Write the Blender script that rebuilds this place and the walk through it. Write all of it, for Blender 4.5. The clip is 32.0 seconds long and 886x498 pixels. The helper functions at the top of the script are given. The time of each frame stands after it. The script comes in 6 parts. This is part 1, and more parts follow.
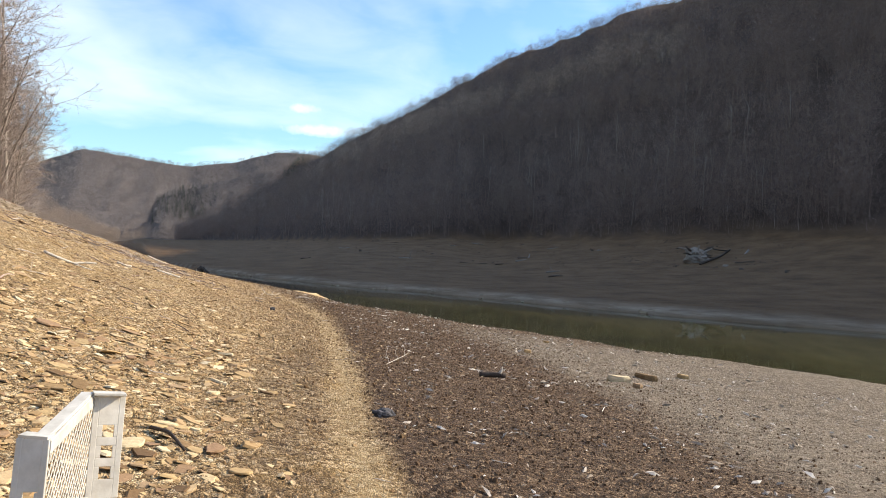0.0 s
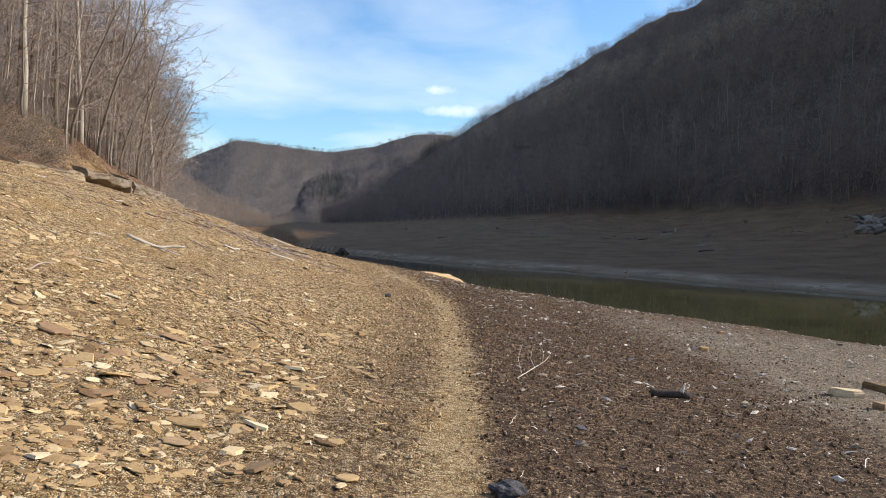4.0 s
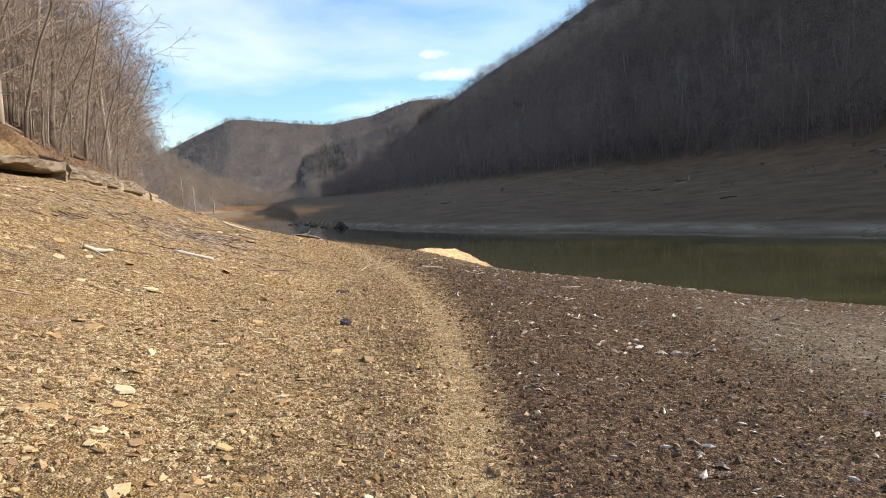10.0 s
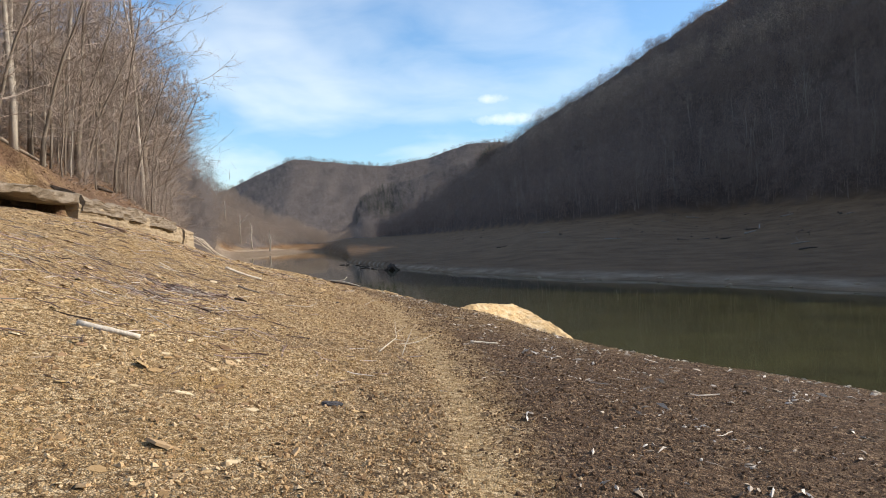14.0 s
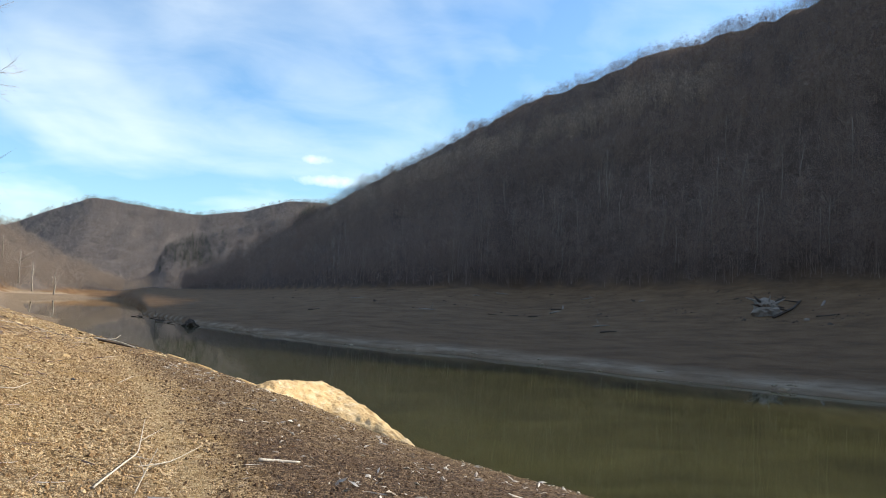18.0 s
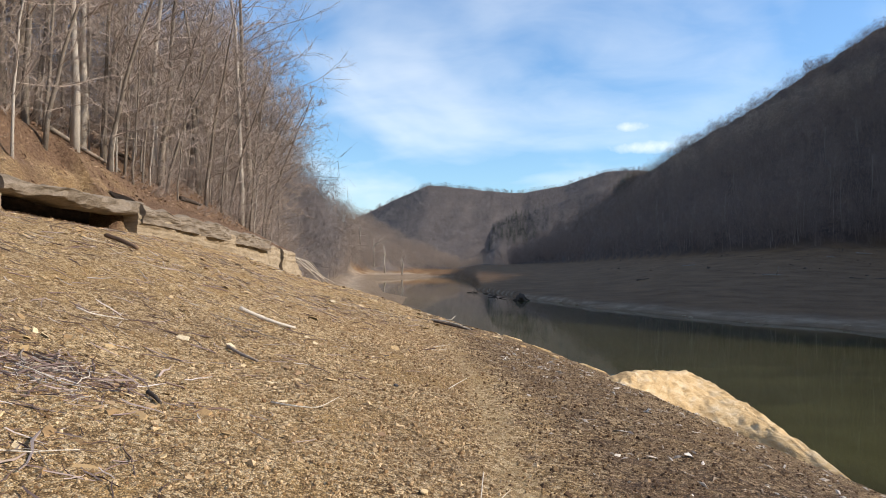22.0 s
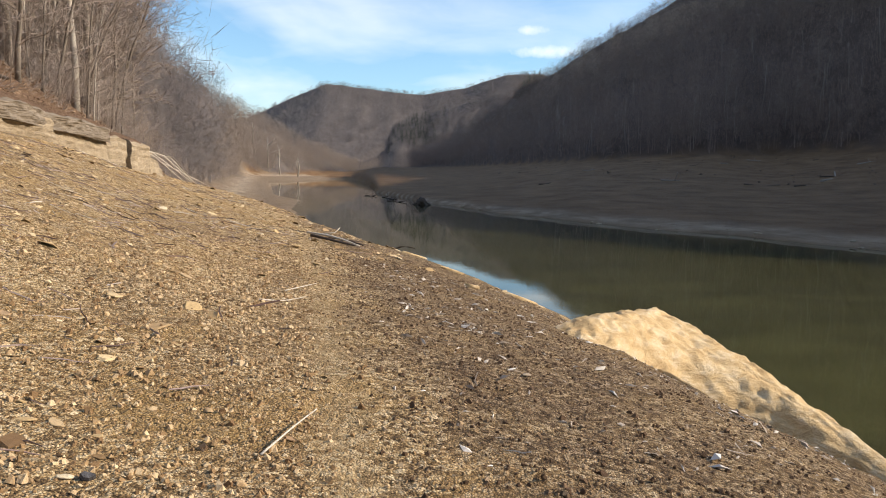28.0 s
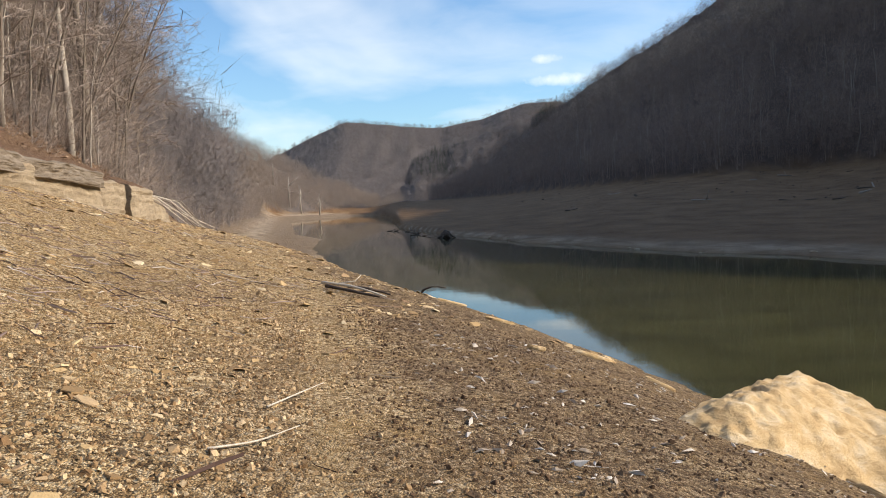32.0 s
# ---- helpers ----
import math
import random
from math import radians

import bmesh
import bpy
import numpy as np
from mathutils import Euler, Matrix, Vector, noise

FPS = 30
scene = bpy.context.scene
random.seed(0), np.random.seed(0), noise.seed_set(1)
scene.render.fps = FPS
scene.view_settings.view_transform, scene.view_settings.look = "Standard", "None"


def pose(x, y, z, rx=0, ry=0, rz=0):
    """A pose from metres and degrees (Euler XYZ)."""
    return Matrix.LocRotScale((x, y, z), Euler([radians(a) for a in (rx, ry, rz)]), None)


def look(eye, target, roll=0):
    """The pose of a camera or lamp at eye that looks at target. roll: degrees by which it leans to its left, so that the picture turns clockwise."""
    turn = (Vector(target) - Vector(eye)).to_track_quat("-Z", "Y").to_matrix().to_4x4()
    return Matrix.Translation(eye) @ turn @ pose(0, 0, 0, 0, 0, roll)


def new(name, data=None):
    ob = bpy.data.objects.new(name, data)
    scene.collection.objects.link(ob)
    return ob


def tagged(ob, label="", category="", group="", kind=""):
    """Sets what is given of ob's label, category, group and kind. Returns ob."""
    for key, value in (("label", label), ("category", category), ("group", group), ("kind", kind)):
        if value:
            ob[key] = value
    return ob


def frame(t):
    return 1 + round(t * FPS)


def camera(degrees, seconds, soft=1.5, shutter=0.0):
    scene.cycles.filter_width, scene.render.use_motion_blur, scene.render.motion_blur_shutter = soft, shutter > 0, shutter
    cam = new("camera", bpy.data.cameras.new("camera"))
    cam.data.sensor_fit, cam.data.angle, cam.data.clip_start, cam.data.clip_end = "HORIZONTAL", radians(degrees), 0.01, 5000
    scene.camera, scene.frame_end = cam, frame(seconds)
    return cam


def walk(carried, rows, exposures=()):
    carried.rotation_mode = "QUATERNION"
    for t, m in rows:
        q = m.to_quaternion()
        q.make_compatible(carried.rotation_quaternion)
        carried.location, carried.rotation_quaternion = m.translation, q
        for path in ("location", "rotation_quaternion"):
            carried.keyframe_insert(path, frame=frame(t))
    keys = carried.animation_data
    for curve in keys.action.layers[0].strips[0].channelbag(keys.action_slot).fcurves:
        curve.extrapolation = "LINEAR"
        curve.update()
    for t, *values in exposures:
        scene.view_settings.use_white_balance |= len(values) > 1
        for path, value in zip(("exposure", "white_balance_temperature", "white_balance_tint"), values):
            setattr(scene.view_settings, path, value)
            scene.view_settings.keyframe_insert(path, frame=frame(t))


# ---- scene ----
# ---------------------------------------------------------------- camera
cam = camera(61.88, 32.0, soft=1.0)
# seconds, eye x y z in metres, heading to the left, tilt up, roll in degrees
ROWS = [
    (0.0, 0.000, 4.500, 1.430, -14.96, 0.76, 2.75),
    (0.5, 0.148, 4.744, 1.404, -9.29, 0.75, 1.19),
    (1.0, 0.260, 4.997, 1.384, -7.91, 1.55, 0.43),
    (1.5, 0.277, 5.304, 1.406, -6.03, 2.01, 2.66),
    (2.0, 0.366, 5.624, 1.384, -1.21, 2.40, 1.40),
    (2.5, 0.436, 5.915, 1.375, -1.77, 2.34, 0.91),
    (4.5, 0.743, 7.869, 1.379, -4.66, -1.97, 1.58),
    (5.0, 0.878, 8.413, 1.349, -3.05, -1.98, 0.01),
    (5.5, 0.949, 8.930, 1.348, -6.31, -2.23, 1.97),
    (6.0, 0.994, 9.460, 1.324, -7.68, -3.70, 0.26),
    (6.5, 1.054, 9.965, 1.299, -8.35, -9.35, 0.04),
    (7.0, 1.067, 10.477, 1.341, -10.86, -8.56, 0.76),
    (7.5, 1.108, 11.045, 1.341, -8.54, -8.69, -1.06),
    (8.0, 1.071, 11.606, 1.379, -7.67, -5.46, -0.31),
    (8.5, 1.116, 12.205, 1.369, -6.49, -4.74, -1.23),
    (9.0, 1.158, 12.793, 1.360, -5.21, -4.65, -0.84),
    (9.5, 1.184, 13.325, 1.398, -5.03, -5.13, -1.18),
    (10.0, 1.226, 13.913, 1.393, -3.85, -3.99, -2.74),
    (10.5, 1.219, 14.470, 1.417, -7.49, -4.33, -0.44),
    (11.0, 1.294, 15.141, 1.414, -6.99, -4.18, -1.74),
    (11.5, 1.327, 15.760, 1.413, -6.01, -3.99, -0.00),
    (12.0, 1.383, 16.363, 1.447, -1.19, -1.77, -0.60),
    (12.5, 1.461, 16.889, 1.447, 1.06, -0.99, -1.18),
    (13.0, 1.462, 17.396, 1.481, 1.64, -0.44, -0.82),
    (13.5, 1.497, 17.990, 1.481, 2.28, 0.04, -2.63),
    (14.0, 1.490, 18.541, 1.476, 0.25, -0.57, -1.37),
    (14.5, 1.478, 19.025, 1.499, -0.44, -0.52, -1.88),
    (16.5, 1.580, 20.779, 1.524, 0.26, 2.54, -1.11),
    (17.0, 1.617, 21.196, 1.577, -2.41, 3.20, 0.34),
    (17.5, 1.700, 21.566, 1.589, -7.82, 5.65, 1.71),
    (18.0, 1.696, 22.047, 1.560, -13.97, 4.58, 2.89),
    (18.5, 1.654, 22.541, 1.565, -16.92, 4.04, 2.14),
    (19.0, 1.698, 23.045, 1.539, -11.57, 2.34, -0.76),
    (19.5, 1.633, 23.501, 1.546, -10.34, 1.05, 0.50),
    (20.0, 1.517, 24.002, 1.556, -5.27, 1.01, -0.53),
    (20.5, 1.478, 24.476, 1.555, 4.97, 1.15, -0.32),
    (21.0, 1.366, 24.869, 1.545, 8.35, 0.49, 0.62),
    (21.5, 1.273, 25.254, 1.566, 10.10, 0.30, 1.00),
    (22.0, 1.258, 25.669, 1.586, 10.48, 1.61, 0.54),
    (22.5, 1.213, 26.091, 1.557, 6.45, 1.74, 0.37),
    (23.0, 1.218, 26.505, 1.537, 3.60, -1.06, -0.44),
    (23.5, 1.268, 26.935, 1.520, 4.00, -2.25, -2.76),
    (24.0, 1.236, 27.339, 1.545, 0.24, -3.43, 1.15),
    (24.5, 1.236, 27.750, 1.539, 1.62, -3.68, -0.69),
    (25.0, 1.261, 28.127, 1.534, 5.03, -3.51, -2.08),
    (25.5, 1.211, 28.534, 1.559, 3.12, -3.41, -0.99),
    (27.5, 0.738, 30.862, 1.455, 3.11, -5.63, -1.74),
    (28.0, 0.673, 31.259, 1.449, 2.59, -5.76, 1.22),
    (28.5, 0.583, 31.646, 1.477, 2.65, -4.68, -0.01),
    (29.0, 0.540, 32.091, 1.466, 5.26, -4.10, -1.09),
    (29.5, 0.433, 32.494, 1.471, 4.96, -3.73, 0.81),
    (30.0, 0.363, 32.895, 1.462, 4.82, -3.48, -0.19),
    (30.5, 0.290, 33.327, 1.446, 6.11, -3.59, -1.03),
    (31.0, 0.212, 33.713, 1.463, 4.87, -3.67, 0.60),
    (31.5, 0.162, 34.104, 1.439, 4.36, -3.39, -0.67),
    (32.0, 0.138, 34.477, 1.423, 4.42, -3.30, -1.66),
]


def aim(x, y, z, yaw, pitch, roll):
    a, b = radians(yaw), radians(pitch)
    d = Vector((-math.sin(a) * math.cos(b), math.cos(a) * math.cos(b), math.sin(b)))
    return look((x, y, z), Vector((x, y, z)) + d, roll)


walk(cam, [(r[0], aim(*r[1:])) for r in ROWS], exposures=[(0.0, 0.60, 7300, 12), (1.0, 0.42, 7050, 12), (2.0, 0.28, 6850, 12), (6.0, 0.30, 7150, 12), (9.0, 0.42, 7400, 12), (12.0, 0.50, 7450, 11), (13.0, 0.34, 7300, 12), (17.0, 0.22, 6950, 10), (19.0, 0.64, 7350, 8), (20.2, 0.58, 7300, 9), (21.0, 0.26, 6950, 12), (22.0, 0.20, 6900, 13), (24.0, 0.20, 7100, 12), (25.0, 0.30, 7350, 12), (28.0, 0.30, 7350, 13), (32.0, 0.24, 7250, 13)])

# ---------------------------------------------------------------- light
SUN_AZ, SUN_EL = 85.0, 30.0          # clockwise from +y, above the horizon
WATER_Z = -2.4


def sun_way():
    a, e = radians(SUN_AZ), radians(SUN_EL)
    return Vector((math.sin(a) * math.cos(e), math.cos(a) * math.cos(e), math.sin(e)))


sun_data = bpy.data.lights.new("sun", "SUN")
sun_data.energy, sun_data.angle, sun_data.color = 5.0, radians(0.6), (1.0, 0.92, 0.80)
sun = new("sun", sun_data)
sun.matrix_world = look(sun_way() * 100, (0, 0, 0))


class Nodes:
    """Short hand for a node tree."""

    def __init__(self, tree):
        self.t = tree

    def add(self, kind, _in=(), **props):
        n = self.t.nodes.new(kind)
        for k, v in props.items():
            setattr(n, k, v)
        for k, v in dict(_in).items():
            if isinstance(v, bpy.types.NodeSocket):
                self.t.links.new(v, n.inputs[k])
            else:
                n.inputs[k].default_value = v
        return n

    def noise(self, vec, scale, detail=4.0, rough=0.55, dist=0.0):
        return self.add("ShaderNodeTexNoise", {"Vector": vec, "Scale": scale, "Detail": detail, "Roughness": rough, "Distortion": dist}).outputs["Fac"]

    def ramp(self, fac, stops, mode="LINEAR"):
        n = self.add("ShaderNodeValToRGB", {"Fac": fac})
        n.color_ramp.interpolation = mode
        el = n.color_ramp.elements
        while len(el) < len(stops):
            el.new(0.5)
        for e, (p, c) in zip(el, stops):
            e.position, e.color = p, (*c, 1) if len(c) == 3 else c
        return n.outputs["Color"]

    def grey(self, fac, lo, hi):
        return self.add("ShaderNodeMapRange", {"Value": fac, "From Min": lo, "From Max": hi}).outputs["Result"]

    def math(self, op, a, b=0.0):
        return self.add("ShaderNodeMath", {0: a, 1: b}, operation=op).outputs[0]

    def mix(self, fac, a, b, blend="MIX"):
        n = self.add("ShaderNodeMix", data_type="RGBA", blend_type=blend)
        for k, v in ((0, fac), (6, a), (7, b)):
            if isinstance(v, bpy.types.NodeSocket):
                self.t.links.new(v, n.inputs[k])
            else:
                n.inputs[k].default_value = (*v, 1) if isinstance(v, tuple) and len(v) == 3 else v
        return n.outputs[2]

    def scaled(self, vec, s):
        return self.add("ShaderNodeVectorMath", {0: vec, 1: s}, operation="MULTIPLY").outputs[0]


def make_world():
    w = bpy.data.worlds.new("sky")
    w.use_nodes = True
    scene.world = w
    w.node_tree.nodes.clear()
    n = Nodes(w.node_tree)
    sky = n.add("ShaderNodeTexSky", sky_type="NISHITA", sun_disc=False, sun_elevation=radians(SUN_EL), sun_rotation=radians(SUN_AZ), air_density=1.1, dust_density=0.6, ozone_density=2.0)
    co = n.add("ShaderNodeTexCoord").outputs["Generated"]
    # high thin clouds, drawn out along the horizon
    sep = n.add("ShaderNodeSeparateXYZ", {0: co})
    up = n.math("MAXIMUM", sep.outputs["Z"], 0.03)
    px = n.math("DIVIDE", sep.outputs["X"], n.math("ADD", up, 0.30))
    py = n.math("DIVIDE", sep.outputs["Y"], n.math("ADD", up, 0.30))
    flat = n.add("ShaderNodeCombineXYZ", {0: px, 1: n.math("MULTIPLY", py, 1.1), 2: 0.0}).outputs[0]
    big = n.noise(flat, 1.0, 4.0, 0.5, 0.9)
    fine = n.noise(n.scaled(flat, (1.0, 1.3, 1.0)), 3.4, 5.0, 0.55, 0.4)
    cover = n.math("MULTIPLY", n.grey(n.math("ADD", n.math("MULTIPLY", big, 0.82), n.math("MULTIPLY", fine, 0.24)), 0.47, 0.80), 0.72)
    # two small bright lens-shaped clouds low over the valley head
    spot = None
    for az, el, wa, we in ((3.9, 10.8, 1.4, 0.40), (5.4, 9.3, 3.0, 0.50)):
        a, e = radians(az), radians(el)
        c = Vector((math.sin(a) * math.cos(e), math.cos(a) * math.cos(e), math.sin(e)))
        right = Vector((math.cos(a), -math.sin(a), 0))
        du = n.math("DIVIDE", n.add("ShaderNodeVectorMath", {0: n.add("ShaderNodeVectorMath", {0: co, 1: c}, operation="SUBTRACT").outputs[0], 1: right}, operation="DOT_PRODUCT").outputs["Value"], radians(wa))
        dv = n.math("DIVIDE", n.math("SUBTRACT", sep.outputs["Z"], c.z), radians(we))
        r2 = n.math("ADD", n.math("MULTIPLY", du, du), n.math("MULTIPLY", dv, dv))
        r2 = n.math("ADD", r2, n.math("MULTIPLY", n.math("SUBTRACT", n.noise(co, 60.0, 4.0), 0.5), 2.2))
        front = n.math("GREATER_THAN", sep.outputs["Y"], 0.0)
        s = n.math("MULTIPLY", n.grey(r2, 1.3, -0.6), n.math("MULTIPLY", front, 0.72))
        spot = s if spot is None else n.math("MAXIMUM", spot, s)
    fac = n.math("MAXIMUM", cover, spot)
    blue = n.mix(1.0, sky.outputs["Color"], (0.66, 0.92, 1.15), "MULTIPLY")
    col = n.mix(fac, blue, (6.3, 6.9, 7.3))
    bg = n.add("ShaderNodeBackground", {"Color": col, "Strength": 0.157})
    out = n.add("ShaderNodeOutputWorld", {"Surface": bg.outputs[0]})


make_world()


# ---------------------------------------------------------------- materials
def material(name, build, rough=0.9, bump=None, crown=0.0):
    """build(n, coords) returns the colour socket and a height socket or None; bump is (strength, distance); crown blends the normal to that of a whole crown of twigs."""
    m = bpy.data.materials.new(name)
    m.use_nodes = True
    m.node_tree.nodes.clear()
    n = Nodes(m.node_tree)
    geo = n.add("ShaderNodeNewGeometry")
    colour, height = build(n, geo.outputs["Position"])
    b = n.add("ShaderNodeBsdfPrincipled", {"Base Color": colour, "Roughness": rough})
    b.inputs["Specular IOR Level"].default_value = 0.25
    if height is not None and bump:
        bn = n.add("ShaderNodeBump", {"Height": height, "Strength": bump[0], "Distance": bump[1]})
        n.t.links.new(bn.outputs[0], b.inputs["Normal"])
    if crown:
        side = n.add("ShaderNodeVectorMath", {0: n.scaled(geo.outputs["Normal"], (1 - crown,) * 3), 1: Vector((0.25, -0.25, 0.6)) * crown}, operation="ADD").outputs[0]
        n.t.links.new(n.add("ShaderNodeVectorMath", {0: side}, operation="NORMALIZE").outputs[0], b.inputs["Normal"])
    n.add("ShaderNodeOutputMaterial", {"Surface": b.outputs[0]})
    return m


def by_attr(n, name):
    return n.add("ShaderNodeAttribute", attribute_name=name).outputs["Fac"]


def cells(n, p, scale):
    """Random value and edge distance of crumbs of about 1/scale metres."""
    warp = n.add("ShaderNodeVectorMath", {0: p, 1: n.scaled(n.add("ShaderNodeTexNoise", {"Vector": p, "Scale": scale * 1.4}).outputs["Color"], (0.5 / scale,) * 3)}, operation="ADD").outputs[0]
    v = n.add("ShaderNodeTexVoronoi", {"Vector": warp, "Scale": scale})
    r = n.add("ShaderNodeSeparateColor", {0: v.outputs["Color"]}).outputs[0]
    return r, v.outputs["Distance"]


def ground_look(n, p):
    """Dry shale gravel high up, dark crumbly silt on the shelf, pale dried mud by the water, leaf litter under the trees."""
    flat = n.scaled(p, (1.0, 1.0, 1.6))
    fine, mid = n.noise(p, 60.0, 5.0, 0.7), n.noise(p, 9.0, 5.0, 0.65)
    wide = n.noise(p, 0.9, 4.0, 0.6)
    r1, d1 = cells(n, flat, 28.0)
    r2, d2 = cells(n, flat, 75.0)
    mixr = n.math("ADD", n.math("MULTIPLY", r1, 0.60), n.math("MULTIPLY", r2, 0.40))
    grain = n.math("ADD", n.math("MULTIPLY", mixr, 0.75), n.math("MULTIPLY", fine, 0.25))
    gap = n.math("MULTIPLY", n.grey(d2, 0.40, 0.72), 0.62)
    shale = n.ramp(grain, [(0.24, (0.085, 0.047, 0.020)), (0.42, (0.39, 0.252, 0.117)), (0.57, (0.68, 0.475, 0.24)), (0.74, (0.94, 0.75, 0.48))])
    shale = n.mix(n.grey(wide, 0.42, 0.66), shale, n.mix(0.45, shale, (0.38, 0.235, 0.10)))
    shale = n.mix(n.math("MULTIPLY", n.grey(n.noise(p, 0.55, 5.0, 0.65, 0.5), 0.48, 0.66), 0.6), shale, n.ramp(grain, [(0.2, (0.15, 0.095, 0.052)), (0.5, (0.27, 0.185, 0.105)), (0.8, (0.50, 0.37, 0.235))]))
    shale = n.mix(n.math("MULTIPLY", n.grey(n.noise(p, 0.9, 5.0, 0.65, 0.8), 0.54, 0.70), 0.55), shale, (0.56, 0.355, 0.135))
    shale = n.mix(gap, shale, (0.065, 0.040, 0.020))
    silt = n.ramp(grain, [(0.22, (0.026, 0.014, 0.008)), (0.44, (0.096, 0.055, 0.031)), (0.64, (0.215, 0.135, 0.078)), (0.80, (0.46, 0.325, 0.205))])
    silt = n.mix(n.grey(n.noise(p, 1.7, 5.0, 0.6), 0.45, 0.7), silt, n.mix(0.5, silt, (0.15, 0.088, 0.050)))
    silt = n.mix(gap, silt, (0.025, 0.018, 0.013))
    mud = n.ramp(n.noise(p, 3.2, 6.0, 0.7), [(0.3, (0.12, 0.090, 0.060)), (0.7, (0.36, 0.295, 0.22))])
    mud = n.mix(0.6, mud, n.ramp(grain, [(0.2, (0.040, 0.028, 0.019)), (0.5, (0.20, 0.155, 0.11)), (0.85, (0.50, 0.42, 0.32))]))
    track = n.ramp(grain, [(0.2, (0.25, 0.162, 0.078)), (0.5, (0.41, 0.290, 0.150)), (0.8, (0.59, 0.45, 0.27))])
    leaf = n.ramp(n.noise(p, 14.0, 5.0, 0.75), [(0.3, (0.060, 0.036, 0.024)), (0.52, (0.205, 0.125, 0.078)), (0.75, (0.40, 0.27, 0.18))])
    jag = n.math("MULTIPLY", n.math("SUBTRACT", n.noise(p, 2.6, 6.0, 0.7), 0.5), 1.1)
    col = shale
    for name, other in (("silt", silt), ("mud", mud), ("track", track), ("leaf", leaf)):
        f = by_attr(n, name)
        f = n.grey(n.math("ADD", f, n.math("MULTIPLY", jag, n.math("GREATER_THAN", f, 0.02))), 0.15, 0.85)
        col = n.mix(f, col, other)
    far = n.ramp(n.noise(n.scaled(p, (1.0, 1.0, 4.0)), 0.20, 6.0, 0.65), [(0.3, (0.100, 0.056, 0.027)), (0.7, (0.215, 0.126, 0.064))])
    pale = n.ramp(n.noise(n.scaled(p, (0.5, 0.5, 6.0)), 0.6, 6.0, 0.7), [(0.35, (0.20, 0.148, 0.100)), (0.7, (0.50, 0.405, 0.300))])
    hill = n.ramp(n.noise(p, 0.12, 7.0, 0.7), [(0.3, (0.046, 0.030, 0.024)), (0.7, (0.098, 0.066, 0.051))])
    # head: same forest floor as hill, lightened for sunlight and haze
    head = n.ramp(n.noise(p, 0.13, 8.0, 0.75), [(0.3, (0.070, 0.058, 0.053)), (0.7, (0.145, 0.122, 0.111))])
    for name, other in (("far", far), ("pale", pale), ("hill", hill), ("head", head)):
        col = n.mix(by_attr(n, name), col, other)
    h = n.math("SUBTRACT", n.math("ADD", n.math("MULTIPLY", fine, 0.25), mid), n.math("ADD", n.math("MULTIPLY", d1, 0.30), n.math("MULTIPLY", d2, 0.26)))
    h = n.math("ADD", h, n.math("MULTIPLY", r1, 0.22))
    return col, h


MAT_GROUND = material("shore_ground", ground_look, 0.95, (0.95, 0.08))


def varied(n, stops, amount=0.35, scale=30.0, p=None, island=True):
    g = n.add("ShaderNodeNewGeometry")
    r = g.outputs["Random Per Island"] if island else n.add("ShaderNodeObjectInfo").outputs["Random"]
    col = n.ramp(r, stops)
    t = n.noise(p, scale, 5.0, 0.65)
    return n.mix(amount, col, n.ramp(t, [(0.25, (0.12, 0.12, 0.12)), (0.75, (1.0, 0.98, 0.94))]), "MULTIPLY"), t


SHALE_STOPS = [(0.0, (0.19, 0.112, 0.055)), (0.3, (0.44, 0.29, 0.14)), (0.55, (0.62, 0.435, 0.22)), (0.72, (0.33, 0.20, 0.115)), (0.88, (0.74, 0.56, 0.32)), (1.0, (0.80, 0.67, 0.46))]
CLOD_STOPS = [(0.0, (0.085, 0.049, 0.028)), (0.4, (0.135, 0.082, 0.047)), (0.8, (0.205, 0.130, 0.077)), (1.0, (0.40, 0.285, 0.18))]
MAT_SHALE = material("shale_chips", lambda n, p: varied(n, SHALE_STOPS, 0.4, 40.0, p), 0.85, (0.5, 0.01))
MAT_STONE = material("shale_slab", lambda n, p: varied(n, SHALE_STOPS, 0.45, 28.0, p, False), 0.85, (0.6, 0.012))
MAT_CLOD = material("silt_clods", lambda n, p: varied(n, CLOD_STOPS, 0.3, 60.0, p), 0.97, (0.6, 0.01))
MAT_TRACKCLOD = material("tan_grit", lambda n, p: varied(n, [(0.0, (0.21, 0.122, 0.060)), (0.5, (0.39, 0.255, 0.132)), (1.0, (0.76, 0.57, 0.35))], 0.3, 60.0, p), 0.97, (0.6, 0.01))
MAT_DRIFT = material("drift_litter", lambda n, p: varied(n, [(0.0, (0.10, 0.062, 0.052)), (0.5, (0.25, 0.175, 0.155)), (0.88, (0.46, 0.37, 0.33)), (1.0, (0.78, 0.72, 0.66))], 0.3, 50.0, p), 0.9)
MAT_DEBRIS = material("bleached_debris", lambda n, p: varied(n, [(0.0, (0.30, 0.23, 0.16)), (0.5, (0.58, 0.50, 0.42)), (1.0, (0.82, 0.77, 0.70))], 0.3, 50.0, p), 0.9)
MAT_LEAVES = material("dead_leaves", lambda n, p: varied(n, [(0.0, (0.10, 0.060, 0.038)), (0.5, (0.26, 0.160, 0.100)), (1.0, (0.50, 0.36, 0.25))], 0.25, 40.0, p), 0.9)


def wood_look(dark, light):
    def build(n, p):
        t = n.noise(n.scaled(p, (3.0, 3.0, 1.0)), 22.0, 6.0, 0.7, 0.6)
        return n.ramp(t, [(0.3, dark), (0.7, light)]), t
    return build


